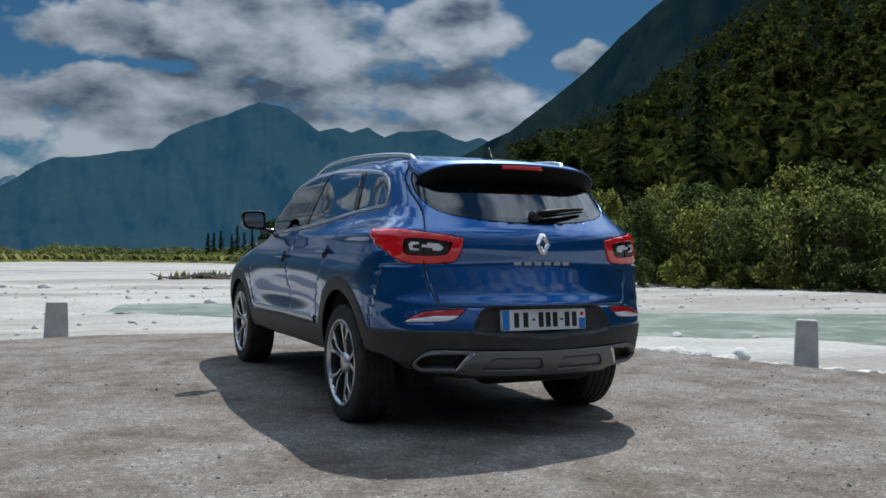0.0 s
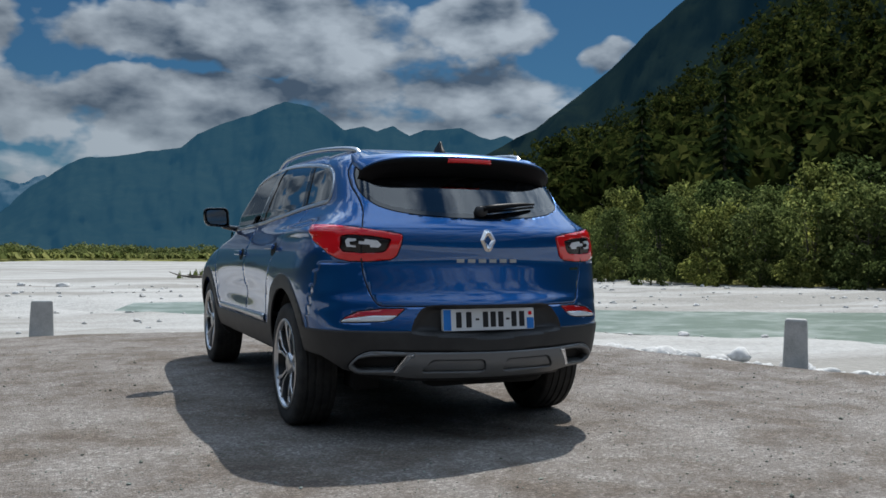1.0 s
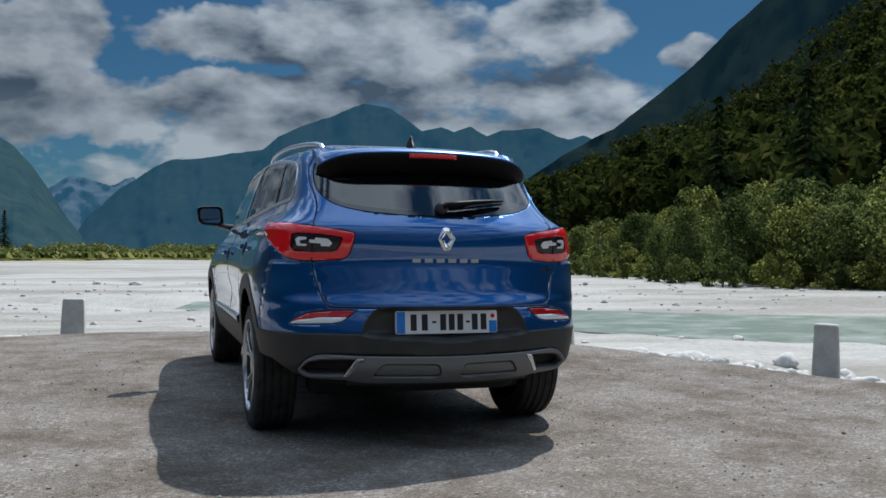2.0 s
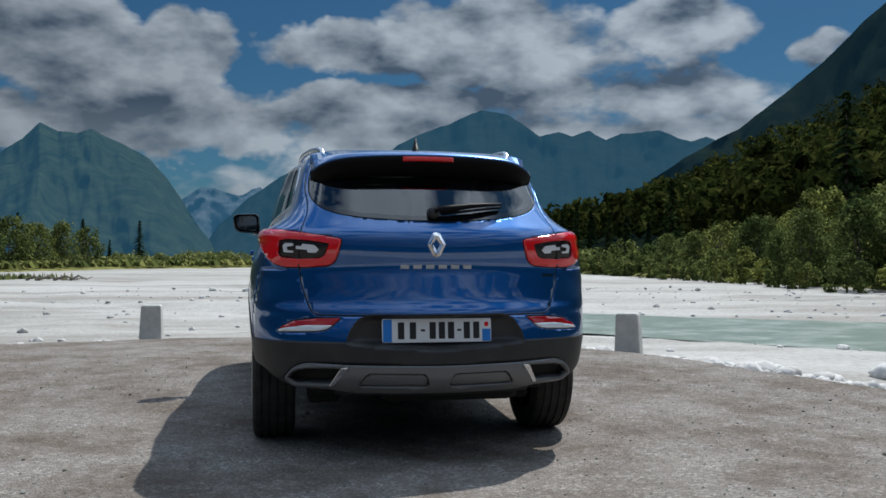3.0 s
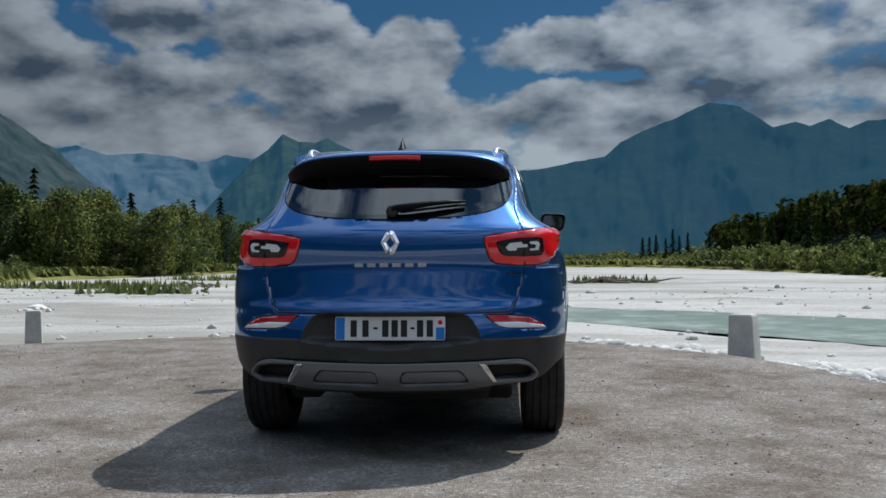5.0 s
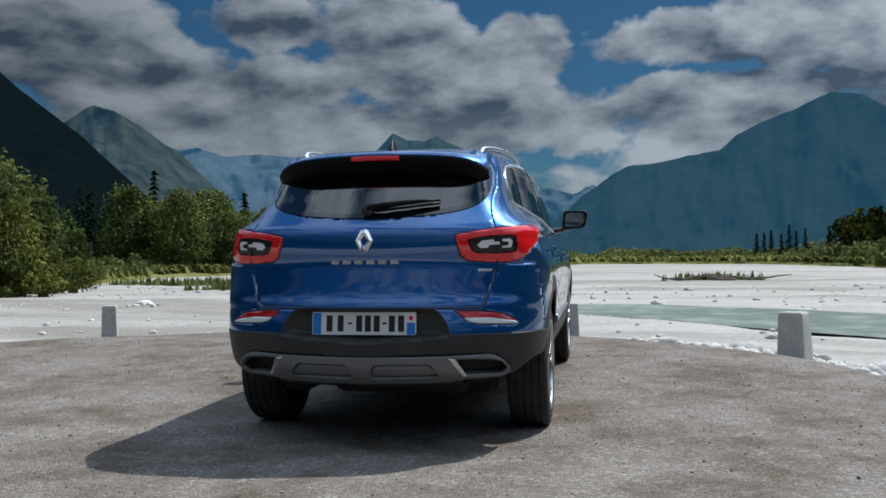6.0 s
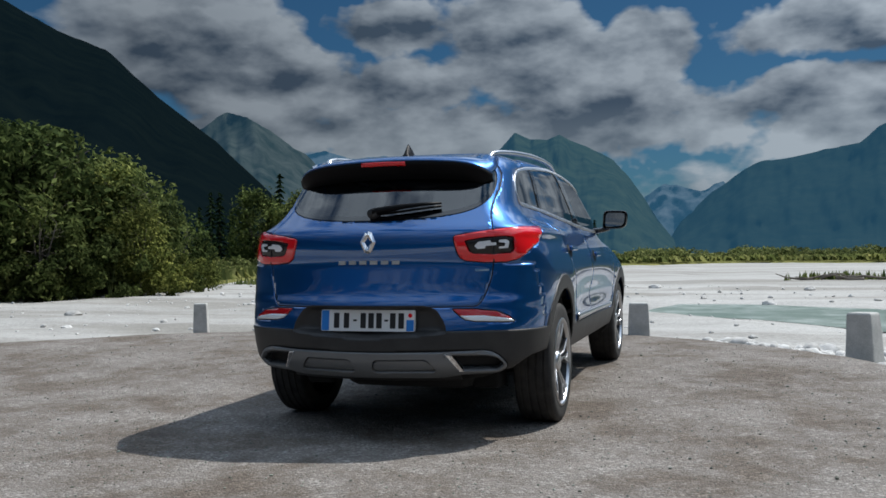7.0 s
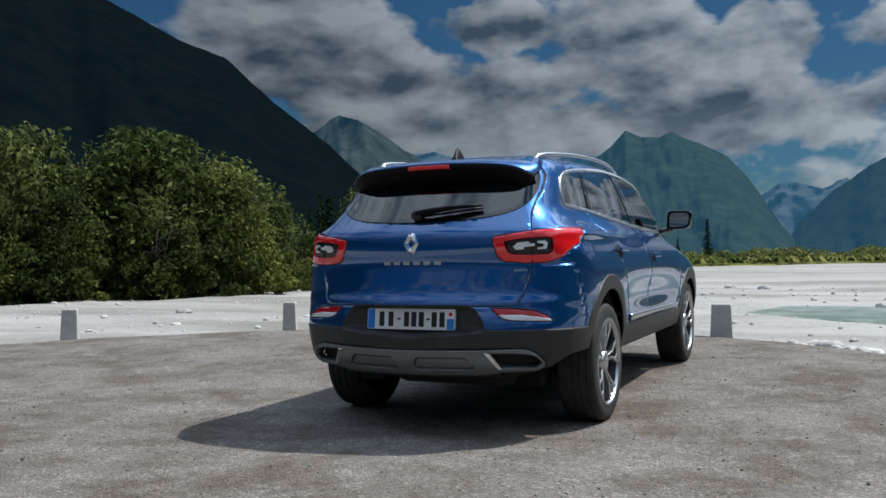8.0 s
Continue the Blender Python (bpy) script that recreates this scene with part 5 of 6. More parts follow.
def broadleaf(seed, h, w, lobes, per, size, low=0.12):
    """A many-stemmed tree with limbs and a crown of leaf sprays, h metres high."""
    rnd = random.Random(seed)
    root = empty("tree")
    bm = bmesh.new()
    tips = []
    stems = rnd.randint(2, 4)
    for s in range(stems):
        a = rnd.random() * 6.28
        lean = rnd.uniform(0.05, 0.22) * h
        pts, rad = [], []
        for k in range(6):
            f = k / 5
            pts.append((math.cos(a) * lean * f ** 1.4 + rnd.uniform(-0.05, 0.05) * f, math.sin(a) * lean * f ** 1.4, h * 0.74 * f - 0.2))
            rad.append(max(0.015, 0.017 * h * (1 - f * 0.9)))
        tube(pts, rad, 6, bm)
        for k in range(2, 6):
            for _ in range(3):
                b = rnd.random() * 6.28
                L = w * rnd.uniform(0.12, 0.30)
                p = Vector(pts[k])
                q = p + Vector((math.cos(b) * L, math.sin(b) * L, L * rnd.uniform(0.2, 0.8)))
                tube([p, (p + q) / 2 + Vector((0, 0, 0.1)), q], [rad[k] * 0.6, rad[k] * 0.4, 0.01], 4, bm)
                tips.append(q)
    part("trunk", bm, M_BARK, root)
    cent = []
    for k in range(lobes):
        f = low + (1 - low) * (k + rnd.random()) / lobes
        prof = math.sin(math.pi * min(1, 0.16 + 0.80 * f)) ** 0.7
        a = rnd.random() * 6.28
        rr = w * 0.5 * prof * math.sqrt(rnd.uniform(0.25, 1.0))
        cent.append((math.cos(a) * rr, math.sin(a) * rr, h * f * 0.93 + rnd.uniform(-0.2, 0.2), rnd.uniform(0.085, 0.15) * h * (0.7 + 0.5 * prof)))
    v, f = [], []
    leaf_cards(rnd, cent, per, size, v, f, 0.8, 0.15)
    crown = new("crown", mesh_of("crown", v, f, M_LEAF))
    crown.parent = root
    return root


def conifer(seed, h, size):
    rnd = random.Random(seed)
    root = empty("fir_tree")
    part("trunk", tube([(0, 0, -0.3), (0, 0, h * 0.5), (0, 0, h)], [0.016 * h, 0.010 * h, 0.01], 6), M_BARK, root)
    v, f = [], []
    tiers = 20
    for k in range(tiers):
        z = h * (0.06 + 0.93 * k / (tiers - 1))
        R = (1 - z / h) ** 0.85 * h * 0.20 + 0.12
        for b in range(max(5, int(11 - k * 0.25))):
            a = rnd.random() * 6.28
            r = R * rnd.uniform(0.65, 1.1)
            for q in range(5):
                g = (q + 0.6) / 5
                p = Vector((math.cos(a) * r * g, math.sin(a) * r * g, z - 0.35 * r * g * g + rnd.uniform(-0.05, 0.05)))
                t = Vector((math.cos(a), math.sin(a), rnd.uniform(-1.1, -0.2))).normalized()
                s = Vector((-math.sin(a), math.cos(a), rnd.uniform(-1.3, 1.3))).normalized()
                L = size * rnd.uniform(0.7, 1.3)
                i = len(v)
                v.extend([p - t * L * 0.5, p + s * L * 0.38 * (1.1 - g * 0.6), p + t * L * 0.7, p - s * L * 0.38 * (1.1 - g * 0.6)])
                f.append((i, i + 1, i + 2))
                f.append((i, i + 2, i + 3))
    crown = new("crown", mesh_of("crown", v, f, M_FIR))
    crown.parent = root
    return root


def at_az(az, d):
    return -0.1 + d * math.sin(radians(az)), -4.2 + d * math.cos(radians(az))


def build_trees():
    rnd = random.Random(21)
    protos = [broadleaf(31, 8.0, 5.2, 60, 62, 0.34), broadleaf(32, 9.5, 5.0, 66, 62, 0.34), broadleaf(33, 7.0, 5.8, 60, 62, 0.33), broadleaf(34, 10.5, 5.4, 70, 60, 0.36), broadleaf(35, 6.0, 4.4, 46, 60, 0.30, 0.02)]
    low = [broadleaf(41, 3.4, 4.2, 34, 60, 0.24, 0.0), broadleaf(42, 2.6, 3.6, 28, 60, 0.22, 0.0)]
    firs = [conifer(51, 12.0, 0.75), conifer(52, 15.0, 0.85), conifer(53, 10.0, 0.7)]
    for t in low:
        t.children[1].data.materials[0] = M_BUSH
    tall = {protos[0]: 8.0, protos[1]: 9.5, protos[2]: 7.0, protos[3]: 10.5, protos[4]: 6.0}
    used = set()

    def plant(kind, az, d, s, label, group, cat="tree"):
        x, y = at_az(az, d)
        s = (s * 7.4 / tall[kind] if kind in tall else s) * rnd.uniform(0.84, 1.14)
        m = pose(x, y, bed_z(x, y) - 0.05 if d < 260 else -0.6, 0, 0, rnd.random() * 360) @ Matrix.Diagonal((s * rnd.uniform(0.9, 1.1), s * rnd.uniform(0.9, 1.1), s, 1))
        if kind not in used:
            used.add(kind)
            kind.matrix_basis = m
            tagged(kind, label, cat, group)
        else:
            t = copy_thing(kind, Matrix())
            t.matrix_basis = m
            tagged(t, label, cat, group)

    lab_r = "dense olive-green riverside willow on the gravel bank"
    for az, d, s in [(30.0, 62, 0.50), (31.5, 56, 0.58), (33.0, 58, 0.66), (34.3, 50, 0.58), (36.0, 52, 0.66), (37.3, 49, 0.56), (38.6, 50, 0.70), (40.2, 47, 0.58), (41.5, 49, 0.64), (43.0, 46, 0.56), (44.3, 47, 0.70), (46.0, 45, 0.60),
                     (47.5, 46, 0.66), (49.2, 44, 0.60), (51.0, 45, 0.68), (53.0, 44, 0.66), (56.0, 44, 0.7), (59.0, 44, 0.7), (35.2, 64, 0.84), (38.0, 66, 0.95), (41.0, 64, 0.85), (44.0, 62, 0.95), (47.0, 60, 0.85), (50.0, 60, 0.95), (54, 58, 0.95), (32.5, 72, 0.86),
                     (27.0, 72, 0.56), (28.6, 68, 0.60), (25.2, 80, 0.60), (23.6, 86, 0.60), (29.5, 80, 0.80), (26.5, 92, 0.80), (36.6, 80, 1.1), (42.4, 80, 1.15), (46, 78, 1.2), (49.5, 76, 1.2), (34.0, 86, 1.1), (31.0, 92, 1.0), (39.5, 58, 0.8), (45.2, 56, 0.8)]:
        plant(protos[rnd.randrange(5)], az, d, s, lab_r, "riverside trees")
    for az, d, s in [(33.5, 46, 0.55), (36.8, 45, 0.6), (40.0, 44, 0.45), (42.3, 43.5, 0.6), (45.3, 42, 0.5), (48.3, 42, 0.55), (31.0, 52, 0.6), (28.0, 58, 0.6), (25.0, 68, 0.65), (22.5, 78, 0.8), (21.0, 86, 0.85), (19.6, 92, 0.8), (18.3, 98, 0.9), (17.0, 104, 0.9),
                     (15.8, 110, 0.9), (14.5, 118, 0.9), (26.4, 62, 0.55), (23.8, 72, 0.6), (20.3, 84, 0.5), (29.8, 54, 0.55)]:
        plant(low[rnd.randrange(2)], az, d, s * 1.15, "low green willow shrub at the gravel edge", "riverside shrubs", "shrub")
    lab_l = "tall dense dark-green willow thicket beside the river bed"
    for az, d, s in [(-32.0, 50, 0.42), (-33.2, 47, 0.52), (-34.6, 45, 0.62), (-36.0, 43, 0.72), (-37.4, 43, 0.86), (-38.8, 42, 0.80), (-40.2, 42, 0.98), (-41.8, 41, 1.10), (-43.2, 41, 0.98), (-44.8, 40, 0.86), (-46.4, 40, 0.90), (-48.2, 39, 0.84),
                     (-50.0, 39, 0.88), (-52.0, 38, 0.80), (-54.5, 38, 0.90), (-57, 38, 0.9), (-37.0, 51, 0.90), (-39.6, 50, 1.12), (-42.6, 49, 1.18), (-45.6, 48, 1.0), (-48.8, 47, 1.0), (-52.6, 46, 1.0), (-35.4, 40.5, 0.5), (-41.0, 38.5, 0.62), (-46.0, 37, 0.6), (-50.5, 36.5, 0.6)]:
        plant(protos[rnd.randrange(5)], az, d, s, lab_l, "thicket trees")
    for az, d, s in [(-32.6, 43, 0.55), (-34.5, 40.5, 0.6), (-37.0, 39, 0.62), (-39.7, 38.5, 0.7), (-42.5, 38, 0.6), (-45.5, 37, 0.7), (-48.8, 36.5, 0.65), (-51.8, 36, 0.7)]:
        plant(low[rnd.randrange(2)], az, d, s * 1.3, "low leafy shrub before the thicket", "thicket shrubs", "shrub")
    for az, d, s in [(-29.5, 92, 1.15), (-28.0, 92, 1.05), (-26.5, 88, 1.15), (-25.0, 94, 1.05), (-23.6, 90, 0.95), (-22.4, 92, 0.85), (-21.2, 90, 0.95), (-20.0, 96, 1.0), (-18.8, 108, 0.95), (-17.4, 118, 0.95), (-16.0, 126, 0.95), (-14.6, 136, 0.95), (-13.2, 146, 0.95), (-11.8, 158, 0.9), (-24.2, 104, 1.2), (-27.3, 104, 1.25)]:
        plant(protos[rnd.randrange(5)], az, d, s, "green broadleaf tree along the far bank", "far bank trees")
    for az, d, s in [(-30.5, 120, 0.75), (-29.2, 130, 0.70), (-28.3, 118, 0.78), (-27.6, 128, 0.75), (-26.2, 132, 0.7), (-25.4, 124, 0.65), (-23.0, 140, 0.9), (-21.5, 150, 0.85), (-19.4, 160, 0.8), (-17.8, 165, 0.8), (-15.5, 172, 0.7), (-13.5, 180, 0.7), (-12.0, 190, 0.7), (-33.0, 90, 0.5), (-31.8, 96, 0.58), (-31.2, 104, 0.6), (-30.0, 108, 0.62), (-32.4, 100, 0.55), (-29.8, 98, 0.55), (-10.5, 200, 0.6), (-8.8, 220, 0.6),
                     (8.6, 165, 0.42), (9.0, 176, 0.46), (9.4, 172, 0.50), (10.0, 160, 0.46), (10.4, 175, 0.48), (10.8, 168, 0.44), (11.3, 172, 0.4), (15.4, 150, 0.72), (16.2, 158, 0.62), (17.3, 150, 0.76), (18.2, 146, 0.80), (19.1, 150, 0.72), (20.2, 145, 0.78), (21.3, 140, 0.85), (22.6, 136, 0.8), (24.0, 128, 0.9), (33.8, 84, 1.0), (38.8, 84, 1.05), (39.8, 88, 1.1), (43.0, 84, 0.9), (13.8, 165, 0.55), (12.6, 175, 0.5)]:
        plant(firs[rnd.randrange(3)], az, d, s, "dark green fir tree behind the river bank", "fir trees", "fir tree")


def build_meadow_shrubs():
    """Low rounded shrubs of the far bank and under the slope, too many to count."""
    rnd = random.Random(63)
    spots = []
    for k in range(330):
        az = rnd.uniform(-32, 16) if k % 3 else rnd.uniform(-8, 16)
        d = float(np.interp(az, (-32, -24, -12, 0, 12, 17), (78, 90, 132, 168, 150, 114))) * (1.0 + abs(rnd.gauss(0, 0.28)))
        spots.append((az, d, rnd.uniform(0.7, 2.1) * (0.55 + d / 260)))
    for k in range(150):
        az = rnd.uniform(11.5, 29)
        d = float(np.interp(az, (11, 17, 24, 29), (135, 112, 84, 68))) * (1.0 + abs(rnd.gauss(0, 0.5)))
        spots.append((az, d, rnd.uniform(0.9, 2.6) * (0.6 + d / 220)))
    v, f = [], []
    for az, d, h in spots:
        x, y = at_az(az, d)
        g = float(np.interp(d, (60, 110, 170, 300), (-0.5, -0.2, 0.1, 0.9)))
        lobes = []
        for _ in range(9):
            a, r = rnd.random() * 6.28, h * 0.75 * math.sqrt(rnd.random())
            lobes.append((x + r * math.cos(a), y + r * math.sin(a), g + h * (0.72 - 0.5 * (r / h) ** 2) * rnd.uniform(0.6, 1.05), h * rnd.uniform(0.24, 0.36)))
        leaf_cards(rnd, lobes, 13, 0.16 + 0.17 * h, v, f, 0.8)
    tagged(new("meadow_shrubs", mesh_of("meadow_shrubs", v, f, M_BUSH)), "rounded olive-green shrubs on the grassy far bank", "shrubs", kind="stuff")


def build_bank():
    """Grassy far bank: a low meadow strip with tall grass over it."""
    bm = bmesh.new()
    prev = None
    line = [(-60, 40), (-46, 40), (-38, 43), (-33, 50), (-28, 80), (-22, 88), (-12, 128), (0, 165), (9, 150), (15, 112), (20, 90), (26, 70), (31, 58), (38, 50), (48, 46), (62, 44)]
    for k in range(160):
        az = -60 + 122 * k / 159
        d = float(np.interp(az, [q[0] for q in line], [q[1] for q in line])) * (1 + 0.03 * noise.noise(Vector((az * 0.4, 0, 0))))
        row = []
        for f, z in ((0.985, -0.75), (1.0, -0.45), (1.03, -0.30), (1.15, -0.1), (1.7, 0.4), (4.0, 2.0), (14.0, 4.0)):
            x, y = at_az(az, d * f)
            row.append(bm.verts.new((x, y, z + 0.15 * noise.noise(Vector((x * 0.1, y * 0.1, 0))))))
        if prev:
            for j in range(6):
                bm.faces.new((prev[j], row[j], row[j + 1], prev[j + 1]))
        prev = row
    bmesh.ops.recalc_face_normals(bm, faces=bm.faces)
    if sum(f.normal.z for f in bm.faces) < 0:
        bmesh.ops.reverse_faces(bm, faces=bm.faces)
    tagged(make("meadow_ground", bm, M_MEADOW), "grassy far bank of the river", "ground", kind="structure")
    rnd = random.Random(8)
    v, f = [], []
    for _ in range(12000):
        az = rnd.uniform(-58, 60)
        d = float(np.interp(az, [q[0] for q in line], [q[1] for q in line])) * (1.0 + abs(rnd.gauss(0, 0.22)))
        x, y = at_az(az, d)
        h = rnd.uniform(0.2, 0.55) * (1 + d / 150)
        w = h * rnd.uniform(0.6, 1.1)
        a = rnd.random() * 6.28
        for q in range(3):
            b = a + q * 2.1
            i = len(v)
            zz = -0.45 + 0.1 * (d / 60)
            v.extend([Vector((x - w * math.cos(b), y - w * math.sin(b), zz)), Vector((x + w * math.cos(b), y + w * math.sin(b), zz)), Vector((x + w * 0.8 * math.sin(b), y + w * 0.8 * math.cos(b), zz + h)), Vector((x - w * 0.5 * math.cos(b), y - w * 0.5, zz + h * 0.8))])
            f.append((i, i + 1, i + 2))
            f.append((i, i + 2, i + 3))
    tagged(new("bank_grass", mesh_of("bank_grass", v, f, M_BUSH)), "tall yellow-green grass on the far bank", "grass", kind="stuff")
    v, f = [], []
    for cx, cy, rx, ry, n in ((-24, 46.5, 6, 1.2, 500), (-16, 35.5, 2.2, 0.8, 180), (6.5, 50, 2.4, 0.7, 160), (-21, 64, 5, 1.5, 200)):
        for _ in range(n):
            x, y = cx + rnd.gauss(0, rx * 0.5), cy + rnd.gauss(0, ry * 0.5)
            h, w, b = rnd.uniform(0.2, 0.6), rnd.uniform(0.08, 0.2), rnd.random() * 6.28
            zz = bed_z(x, y) - 0.03
            i = len(v)
            v.extend([Vector((x - w * math.cos(b), y - w * math.sin(b), zz)), Vector((x + w * math.cos(b), y + w * math.sin(b), zz)), Vector((x + rnd.uniform(-0.1, 0.1), y, zz + h))])
            f.append((i, i + 1, i + 2))
    tagged(new("grass_tufts", mesh_of("grass_tufts", v, f, M_BUSH)), "dry grass tufts on the gravel bars", "grass", kind="stuff")


def build_driftwood():
    rnd = random.Random(17)
    for cx, cy, n, L in ((-16.8, 59.5, 5, 2.6), (-18.3, 46.9, 5, 2.0), (-21.1, 65.5, 3, 2.0), (-14.1, 38.0, 3, 1.2), (6.4, 49.5, 9, 3.0), (-40.2, 32.6, 12, 3.4), (-36.0, 36.5, 10, 3.0), (-32.5, 38.2, 6, 2.4)):
        pile = tagged(empty("driftwood", cx, cy, bed_z(cx, cy)), "tangled bleached driftwood branches on the gravel", "driftwood", "driftwood piles")
        for _ in range(n):
            a = rnd.uniform(-0.5, 0.5) + (3.14 if rnd.random() < 0.5 else 0)
            l = L * rnd.uniform(0.4, 1)
            x, y = rnd.gauss(0, L * 0.35), rnd.gauss(0, 0.35)
            p = [(x + math.cos(a) * l * g, y + math.sin(a) * l * g * 0.6, 0.05 + rnd.uniform(0.0, 0.30) * (g > 0)) for g in (0, 0.35, 0.7, 1)]
            part("branch", tube(p, [0.09, 0.075, 0.05, 0.02], 6), M_WOOD, pile)


# ---- mountains ----
def ridge(name, tab, d0, d1, mat, label, rough=0.06, seed=0, nu=150, nv=26, power=0.85):
    """A mountainside from its foot at d0 to its crest at d1; tab: azimuth and crest elevation in degrees."""
    bm = bmesh.new()
    prev = None
    a0, a1 = tab[0][0], tab[-1][0]
    for k in range(nu):
        az = a0 + (a1 - a0) * k / (nu - 1)
        el = float(np.interp(az, [q[0] for q in tab], [q[1] for q in tab]))
        el += rough * 2.2 * noise.fractal(Vector((az * 0.9, seed, 0)), 0.8, 2.0, 5)
        row = []
        for j in range(nv + 1):
            f = j / nv
            d = d0 * (d1 / d0) ** f
            e = el * f ** power + (0.35 * el * f * (1 - f) * noise.fractal(Vector((az * 0.22, f * 2.0, seed + 5)), 0.9, 2.0, 5) if 0 < j < nv else 0)
            d *= 1 + 0.008 * (1 - 2 * abs(noise.noise(Vector((az * 0.55 + 1.8 * f, f * 1.6, seed + 20))))) * min(1, 4 * (1 - f)) + 0.006 * noise.fractal(Vector((az * 2.5, f * 6, seed + 30)), 0.8, 2.0, 4)
            d *= 1 + 0.10 * noise.fractal(Vector((az * 0.25, f * 1.5, seed + 9)), 0.9, 2.0, 4)
            x, y = at_az(az, d)
            row.append(bm.verts.new((x, y, -3 + f * 3.9 + d * math.tan(radians(max(0.0, e))))))
        if prev:
            for j in range(nv):
                bm.faces.new((prev[j], row[j], row[j + 1], prev[j + 1]))
        prev = row
    bmesh.ops.recalc_face_normals(bm, faces=bm.faces)
    if sum(f.normal.y for f in bm.faces) > 0:
        bmesh.ops.reverse_faces(bm, faces=bm.faces)
    ob = make(name, bm, mat)
    return tagged(ob, label, "mountain", kind="structure")


R_MID = [(-6, 0.2), (-4.8, 0.9), (-4.0, 2.1), (-2.2, 3.8), (-1.2, 4.45), (-0.3, 5.1), (0.4, 5.45), (1.0, 5.6), (2.5, 5.7), (4.2, 6.07), (6.1, 6.35), (7.1, 7.2), (8.4, 7.85), (10.4, 8.55), (11.5, 9.05), (12.4, 9.38), (13.5, 9.23),
         (14.1, 9.07), (15.05, 8.5), (16.1, 7.72), (17.3, 8.0), (18.15, 7.7), (19.2, 8.05), (20.25, 7.4), (21.2, 7.82), (22.4, 7.83), (23.5, 7.96), (24.5, 7.5), (25.4, 7.2), (26.3, 7.45), (27.5, 7.0), (29, 5.5)]
R_LEFT = [(-19, 3.0), (-17.2, 5.0), (-16.1, 6.15), (-15.1, 6.9), (-14.2, 7.86), (-13.2, 7.4), (-12.2, 7.35), (-11.4, 7.65), (-10.4, 7.15), (-9.4, 6.75), (-8.1, 6.0), (-7.2, 5.0), (-6.2, 3.6), (-5.4, 2.2), (-4, 0.4)]
R_RIGHT = [(12, 0.3), (16, 1.0), (18.5, 1.7), (20.1, 2.4), (21.7, 3.0), (24, 4.3), (25.2, 4.4), (26.1, 5.2), (28.5, 6.2), (31.8, 7.8), (35.1, 9.4), (38.4, 11.6), (42, 14.4), (47, 18), (60, 25), (80, 27), (110, 20)]
R_BACK = [(16, 1.0), (20, 2.9), (23, 4.9), (25, 6.2), (27, 7.32), (28.16, 7.85), (29.9, 9.15), (31.7, 10.5), (33.45, 11.95), (35.1, 13.55), (36.7, 14.85), (37.6, 15.5), (45, 20.5), (60, 27), (75, 27)]
R_DARK = [(-110, 16), (-80, 22), (-60, 19), (-52, 17.2), (-46.1, 15.4), (-44.5, 14.7), (-42.6, 13.7), (-40.9, 13.0), (-39.2, 12.5), (-37.9, 11.3), (-36.1, 9.75), (-34.3, 8.4), (-33.0, 7.4), (-31.5, 6.0), (-29, 3.6), (-26.5, 1.6), (-24, 0.5)]
R_BEHIND = [(105, 19), (125, 16), (145, 11), (165, 8.5), (185, 8.0), (205, 10), (225, 14), (250, 18), (258, 17)]


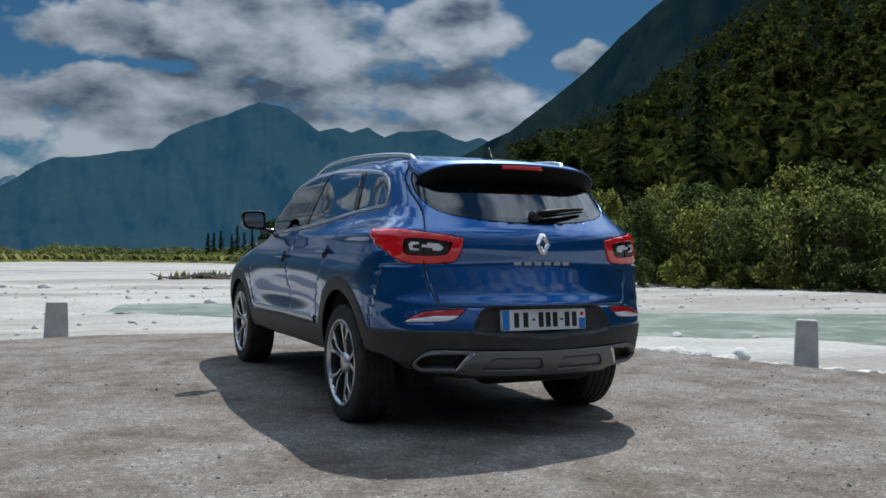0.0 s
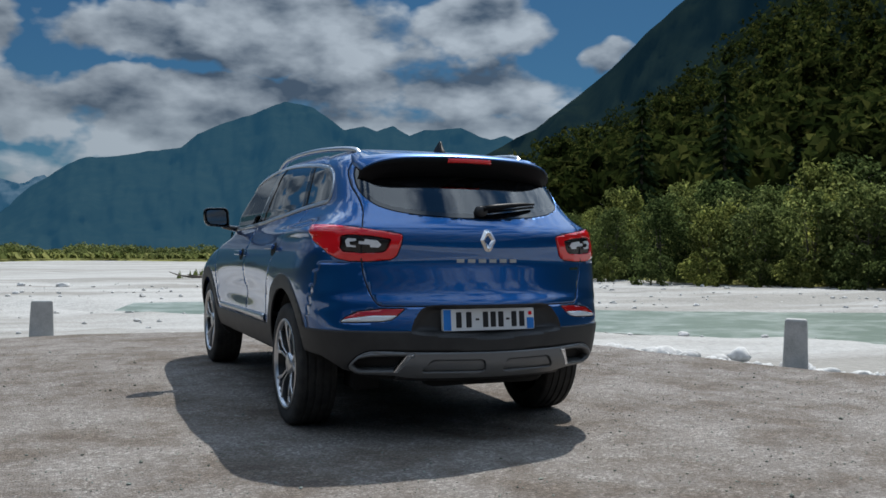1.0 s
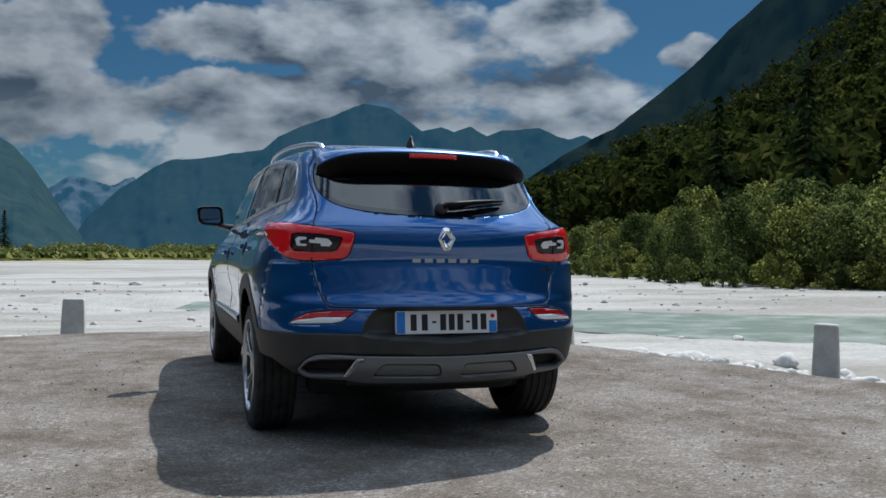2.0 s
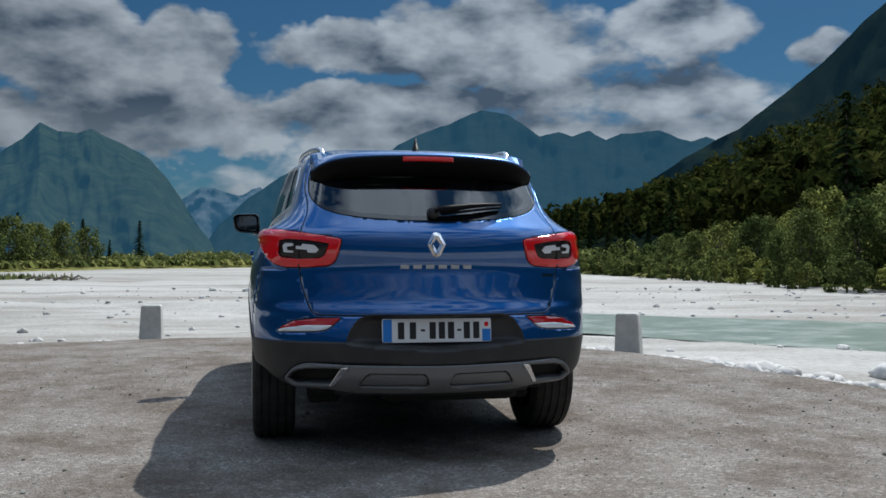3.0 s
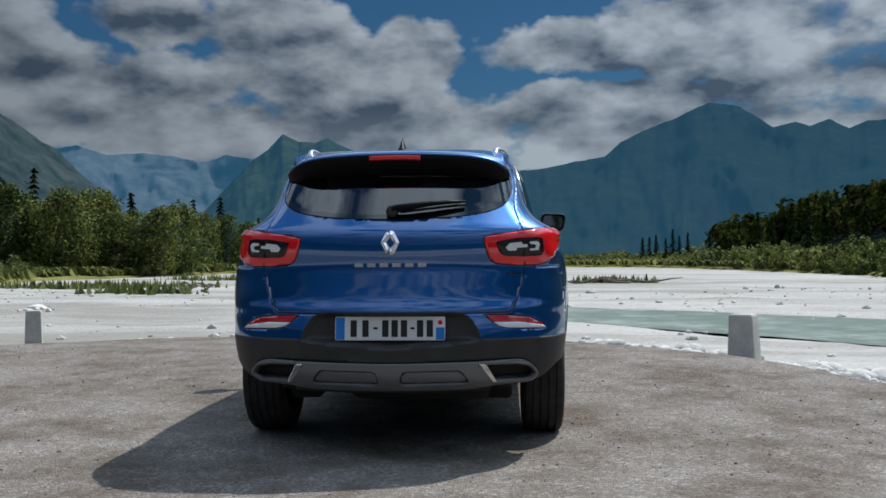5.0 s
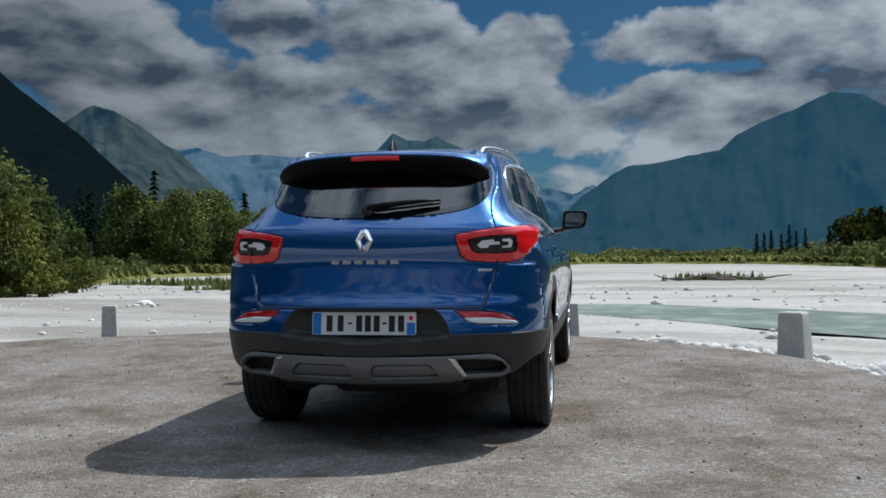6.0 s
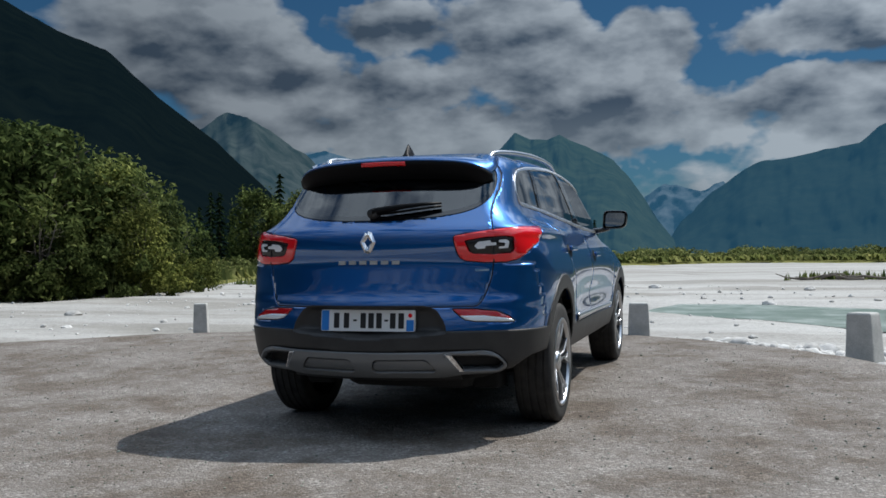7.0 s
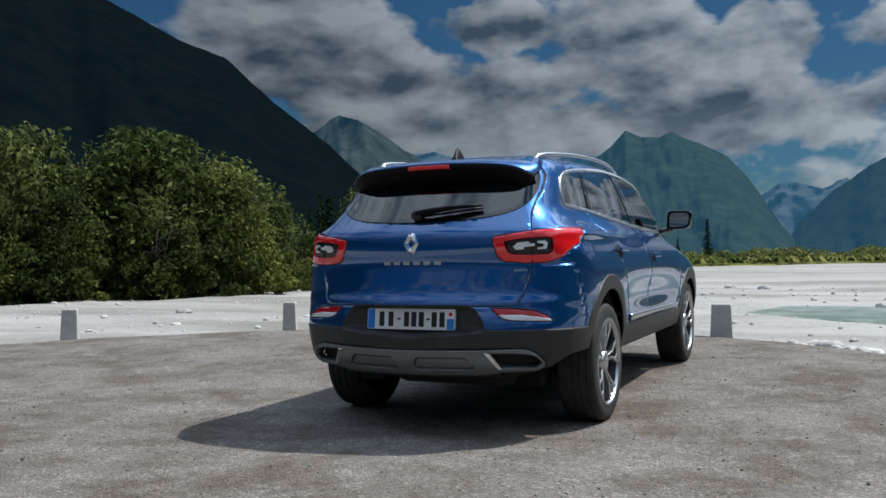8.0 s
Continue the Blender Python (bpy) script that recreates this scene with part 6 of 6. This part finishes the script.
def build_mountains():
    # blue air haze, painted onto the far slopes as emission
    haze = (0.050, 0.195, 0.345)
    m_far = far_material("far peaks with haze glow", (0.02, 0.03, 0.035), (0.070, 0.078, 0.085), haze, 0.006, 0.34)
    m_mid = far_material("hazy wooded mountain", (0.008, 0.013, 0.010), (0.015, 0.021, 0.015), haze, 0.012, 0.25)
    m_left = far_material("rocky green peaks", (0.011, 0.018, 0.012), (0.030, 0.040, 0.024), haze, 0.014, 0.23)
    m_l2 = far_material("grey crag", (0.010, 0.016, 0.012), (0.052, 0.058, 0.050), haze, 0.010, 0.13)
    # m_dark and m_back: cloud shade is put into the near-black base colours
    m_dark = far_material("wooded slope with shade in its colour", (0.0015, 0.0028, 0.003), (0.0035, 0.0055, 0.0045), haze, 0.02, 0.020)
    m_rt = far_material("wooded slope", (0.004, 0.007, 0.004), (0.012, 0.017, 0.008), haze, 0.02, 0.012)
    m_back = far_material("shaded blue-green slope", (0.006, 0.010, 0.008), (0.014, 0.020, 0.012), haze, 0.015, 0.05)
    ridge("backdrop_peaks", [(-11, 0.6), (-8, 2.6), (-6.1, 3.66), (-4.95, 4.5), (-3.8, 4.1), (-2.8, 3.95), (-1.5, 4.42), (0.8, 3), (3, 1)], 3600, 4500, m_far, "distant rocky peaks tinted pale blue by painted haze", 0.05, 3)
    ridge("backdrop_peaks", [(-36, 5.5), (-30, 6.7), (-27.4, 6.58), (-26.3, 6.82), (-24.6, 6.32), (-22.6, 6.5), (-20.5, 6.32), (-19.2, 5.97), (-17.7, 6.5), (-16, 6.3), (-13, 4)], 3200, 4400, m_far, "distant ridge with snow patches, tinted blue by painted haze", 0.05, 4)
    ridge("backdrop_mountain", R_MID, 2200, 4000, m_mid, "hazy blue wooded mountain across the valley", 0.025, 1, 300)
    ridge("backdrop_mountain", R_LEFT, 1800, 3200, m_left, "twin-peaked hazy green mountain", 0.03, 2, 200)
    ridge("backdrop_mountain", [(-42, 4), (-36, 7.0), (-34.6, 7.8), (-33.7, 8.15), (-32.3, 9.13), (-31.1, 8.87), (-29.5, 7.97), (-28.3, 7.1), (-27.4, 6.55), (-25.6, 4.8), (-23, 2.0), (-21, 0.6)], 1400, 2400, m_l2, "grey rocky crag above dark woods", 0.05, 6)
    ridge("wooded_mountain_dark", R_DARK, 130, 1500, m_dark, "wooded mountainside with cloud shade in its dark colour", 0.03, 7, 260, 40)
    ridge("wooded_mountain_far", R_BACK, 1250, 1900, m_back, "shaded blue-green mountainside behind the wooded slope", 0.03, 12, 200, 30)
    # never in view: added so the car's tail has a dark band to reflect
    ridge("wooded_mountain_behind", R_BEHIND, 160, 900, m_dark, "unseen wooded valley side added behind the pad", 0.05, 15, 120, 20)
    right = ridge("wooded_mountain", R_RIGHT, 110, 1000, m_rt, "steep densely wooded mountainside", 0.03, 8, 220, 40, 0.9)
    # its woods
    me = right.data
    nv, nu = 41, 220
    co = np.empty(len(me.vertices) * 3)
    me.vertices.foreach_get("co", co)
    grid = co.reshape(nu, nv, 3)
    rnd = random.Random(77)
    v, f = [], []
    for _ in range(3900):
        u, w = rnd.uniform(2, 135), rnd.uniform(0.5, 39.4)
        i, j = int(u), int(w)
        p = Vector(grid[i, j]).lerp(Vector(grid[i + 1, j]), u - i).lerp(Vector(grid[i, j + 1]), (w - j))
        d = p.length
        bearing = math.degrees(math.atan2(p.x, p.y))
        if d > 1000 or d < np.interp(bearing, (12, 20, 26, 32, 40), (450, 340, 230, 150, 110)):
            continue
        h = rnd.uniform(7, 16) * (0.80 + min(d, 480) / 900)
        lobes = []
        pointed = rnd.random() < 0.3
        for q in range(7 if d < 450 else 4 if d < 800 else 3):
            z = h * (0.2 + 0.75 * rnd.random())
            r = h * 0.33 * ((1.05 - z / h) if pointed else math.sin(math.pi * min(0.95, 0.2 + 0.75 * z / h)))
            a = rnd.random() * 6.28
            lobes.append((p.x + math.cos(a) * r * 0.8, p.y + math.sin(a) * r * 0.8, p.z + z, h * 0.17))
        leaf_cards(rnd, lobes, 12 if d < 450 else 8 if d < 800 else 5, h * 0.20, v, f, 0.9)
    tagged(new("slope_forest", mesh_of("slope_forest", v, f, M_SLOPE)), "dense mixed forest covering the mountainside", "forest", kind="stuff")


build_ground()
build_pad()
build_water()
build_bollards()
build_stones()
build_bank()
build_trees()
build_meadow_shrubs()
build_driftwood()
build_mountains()
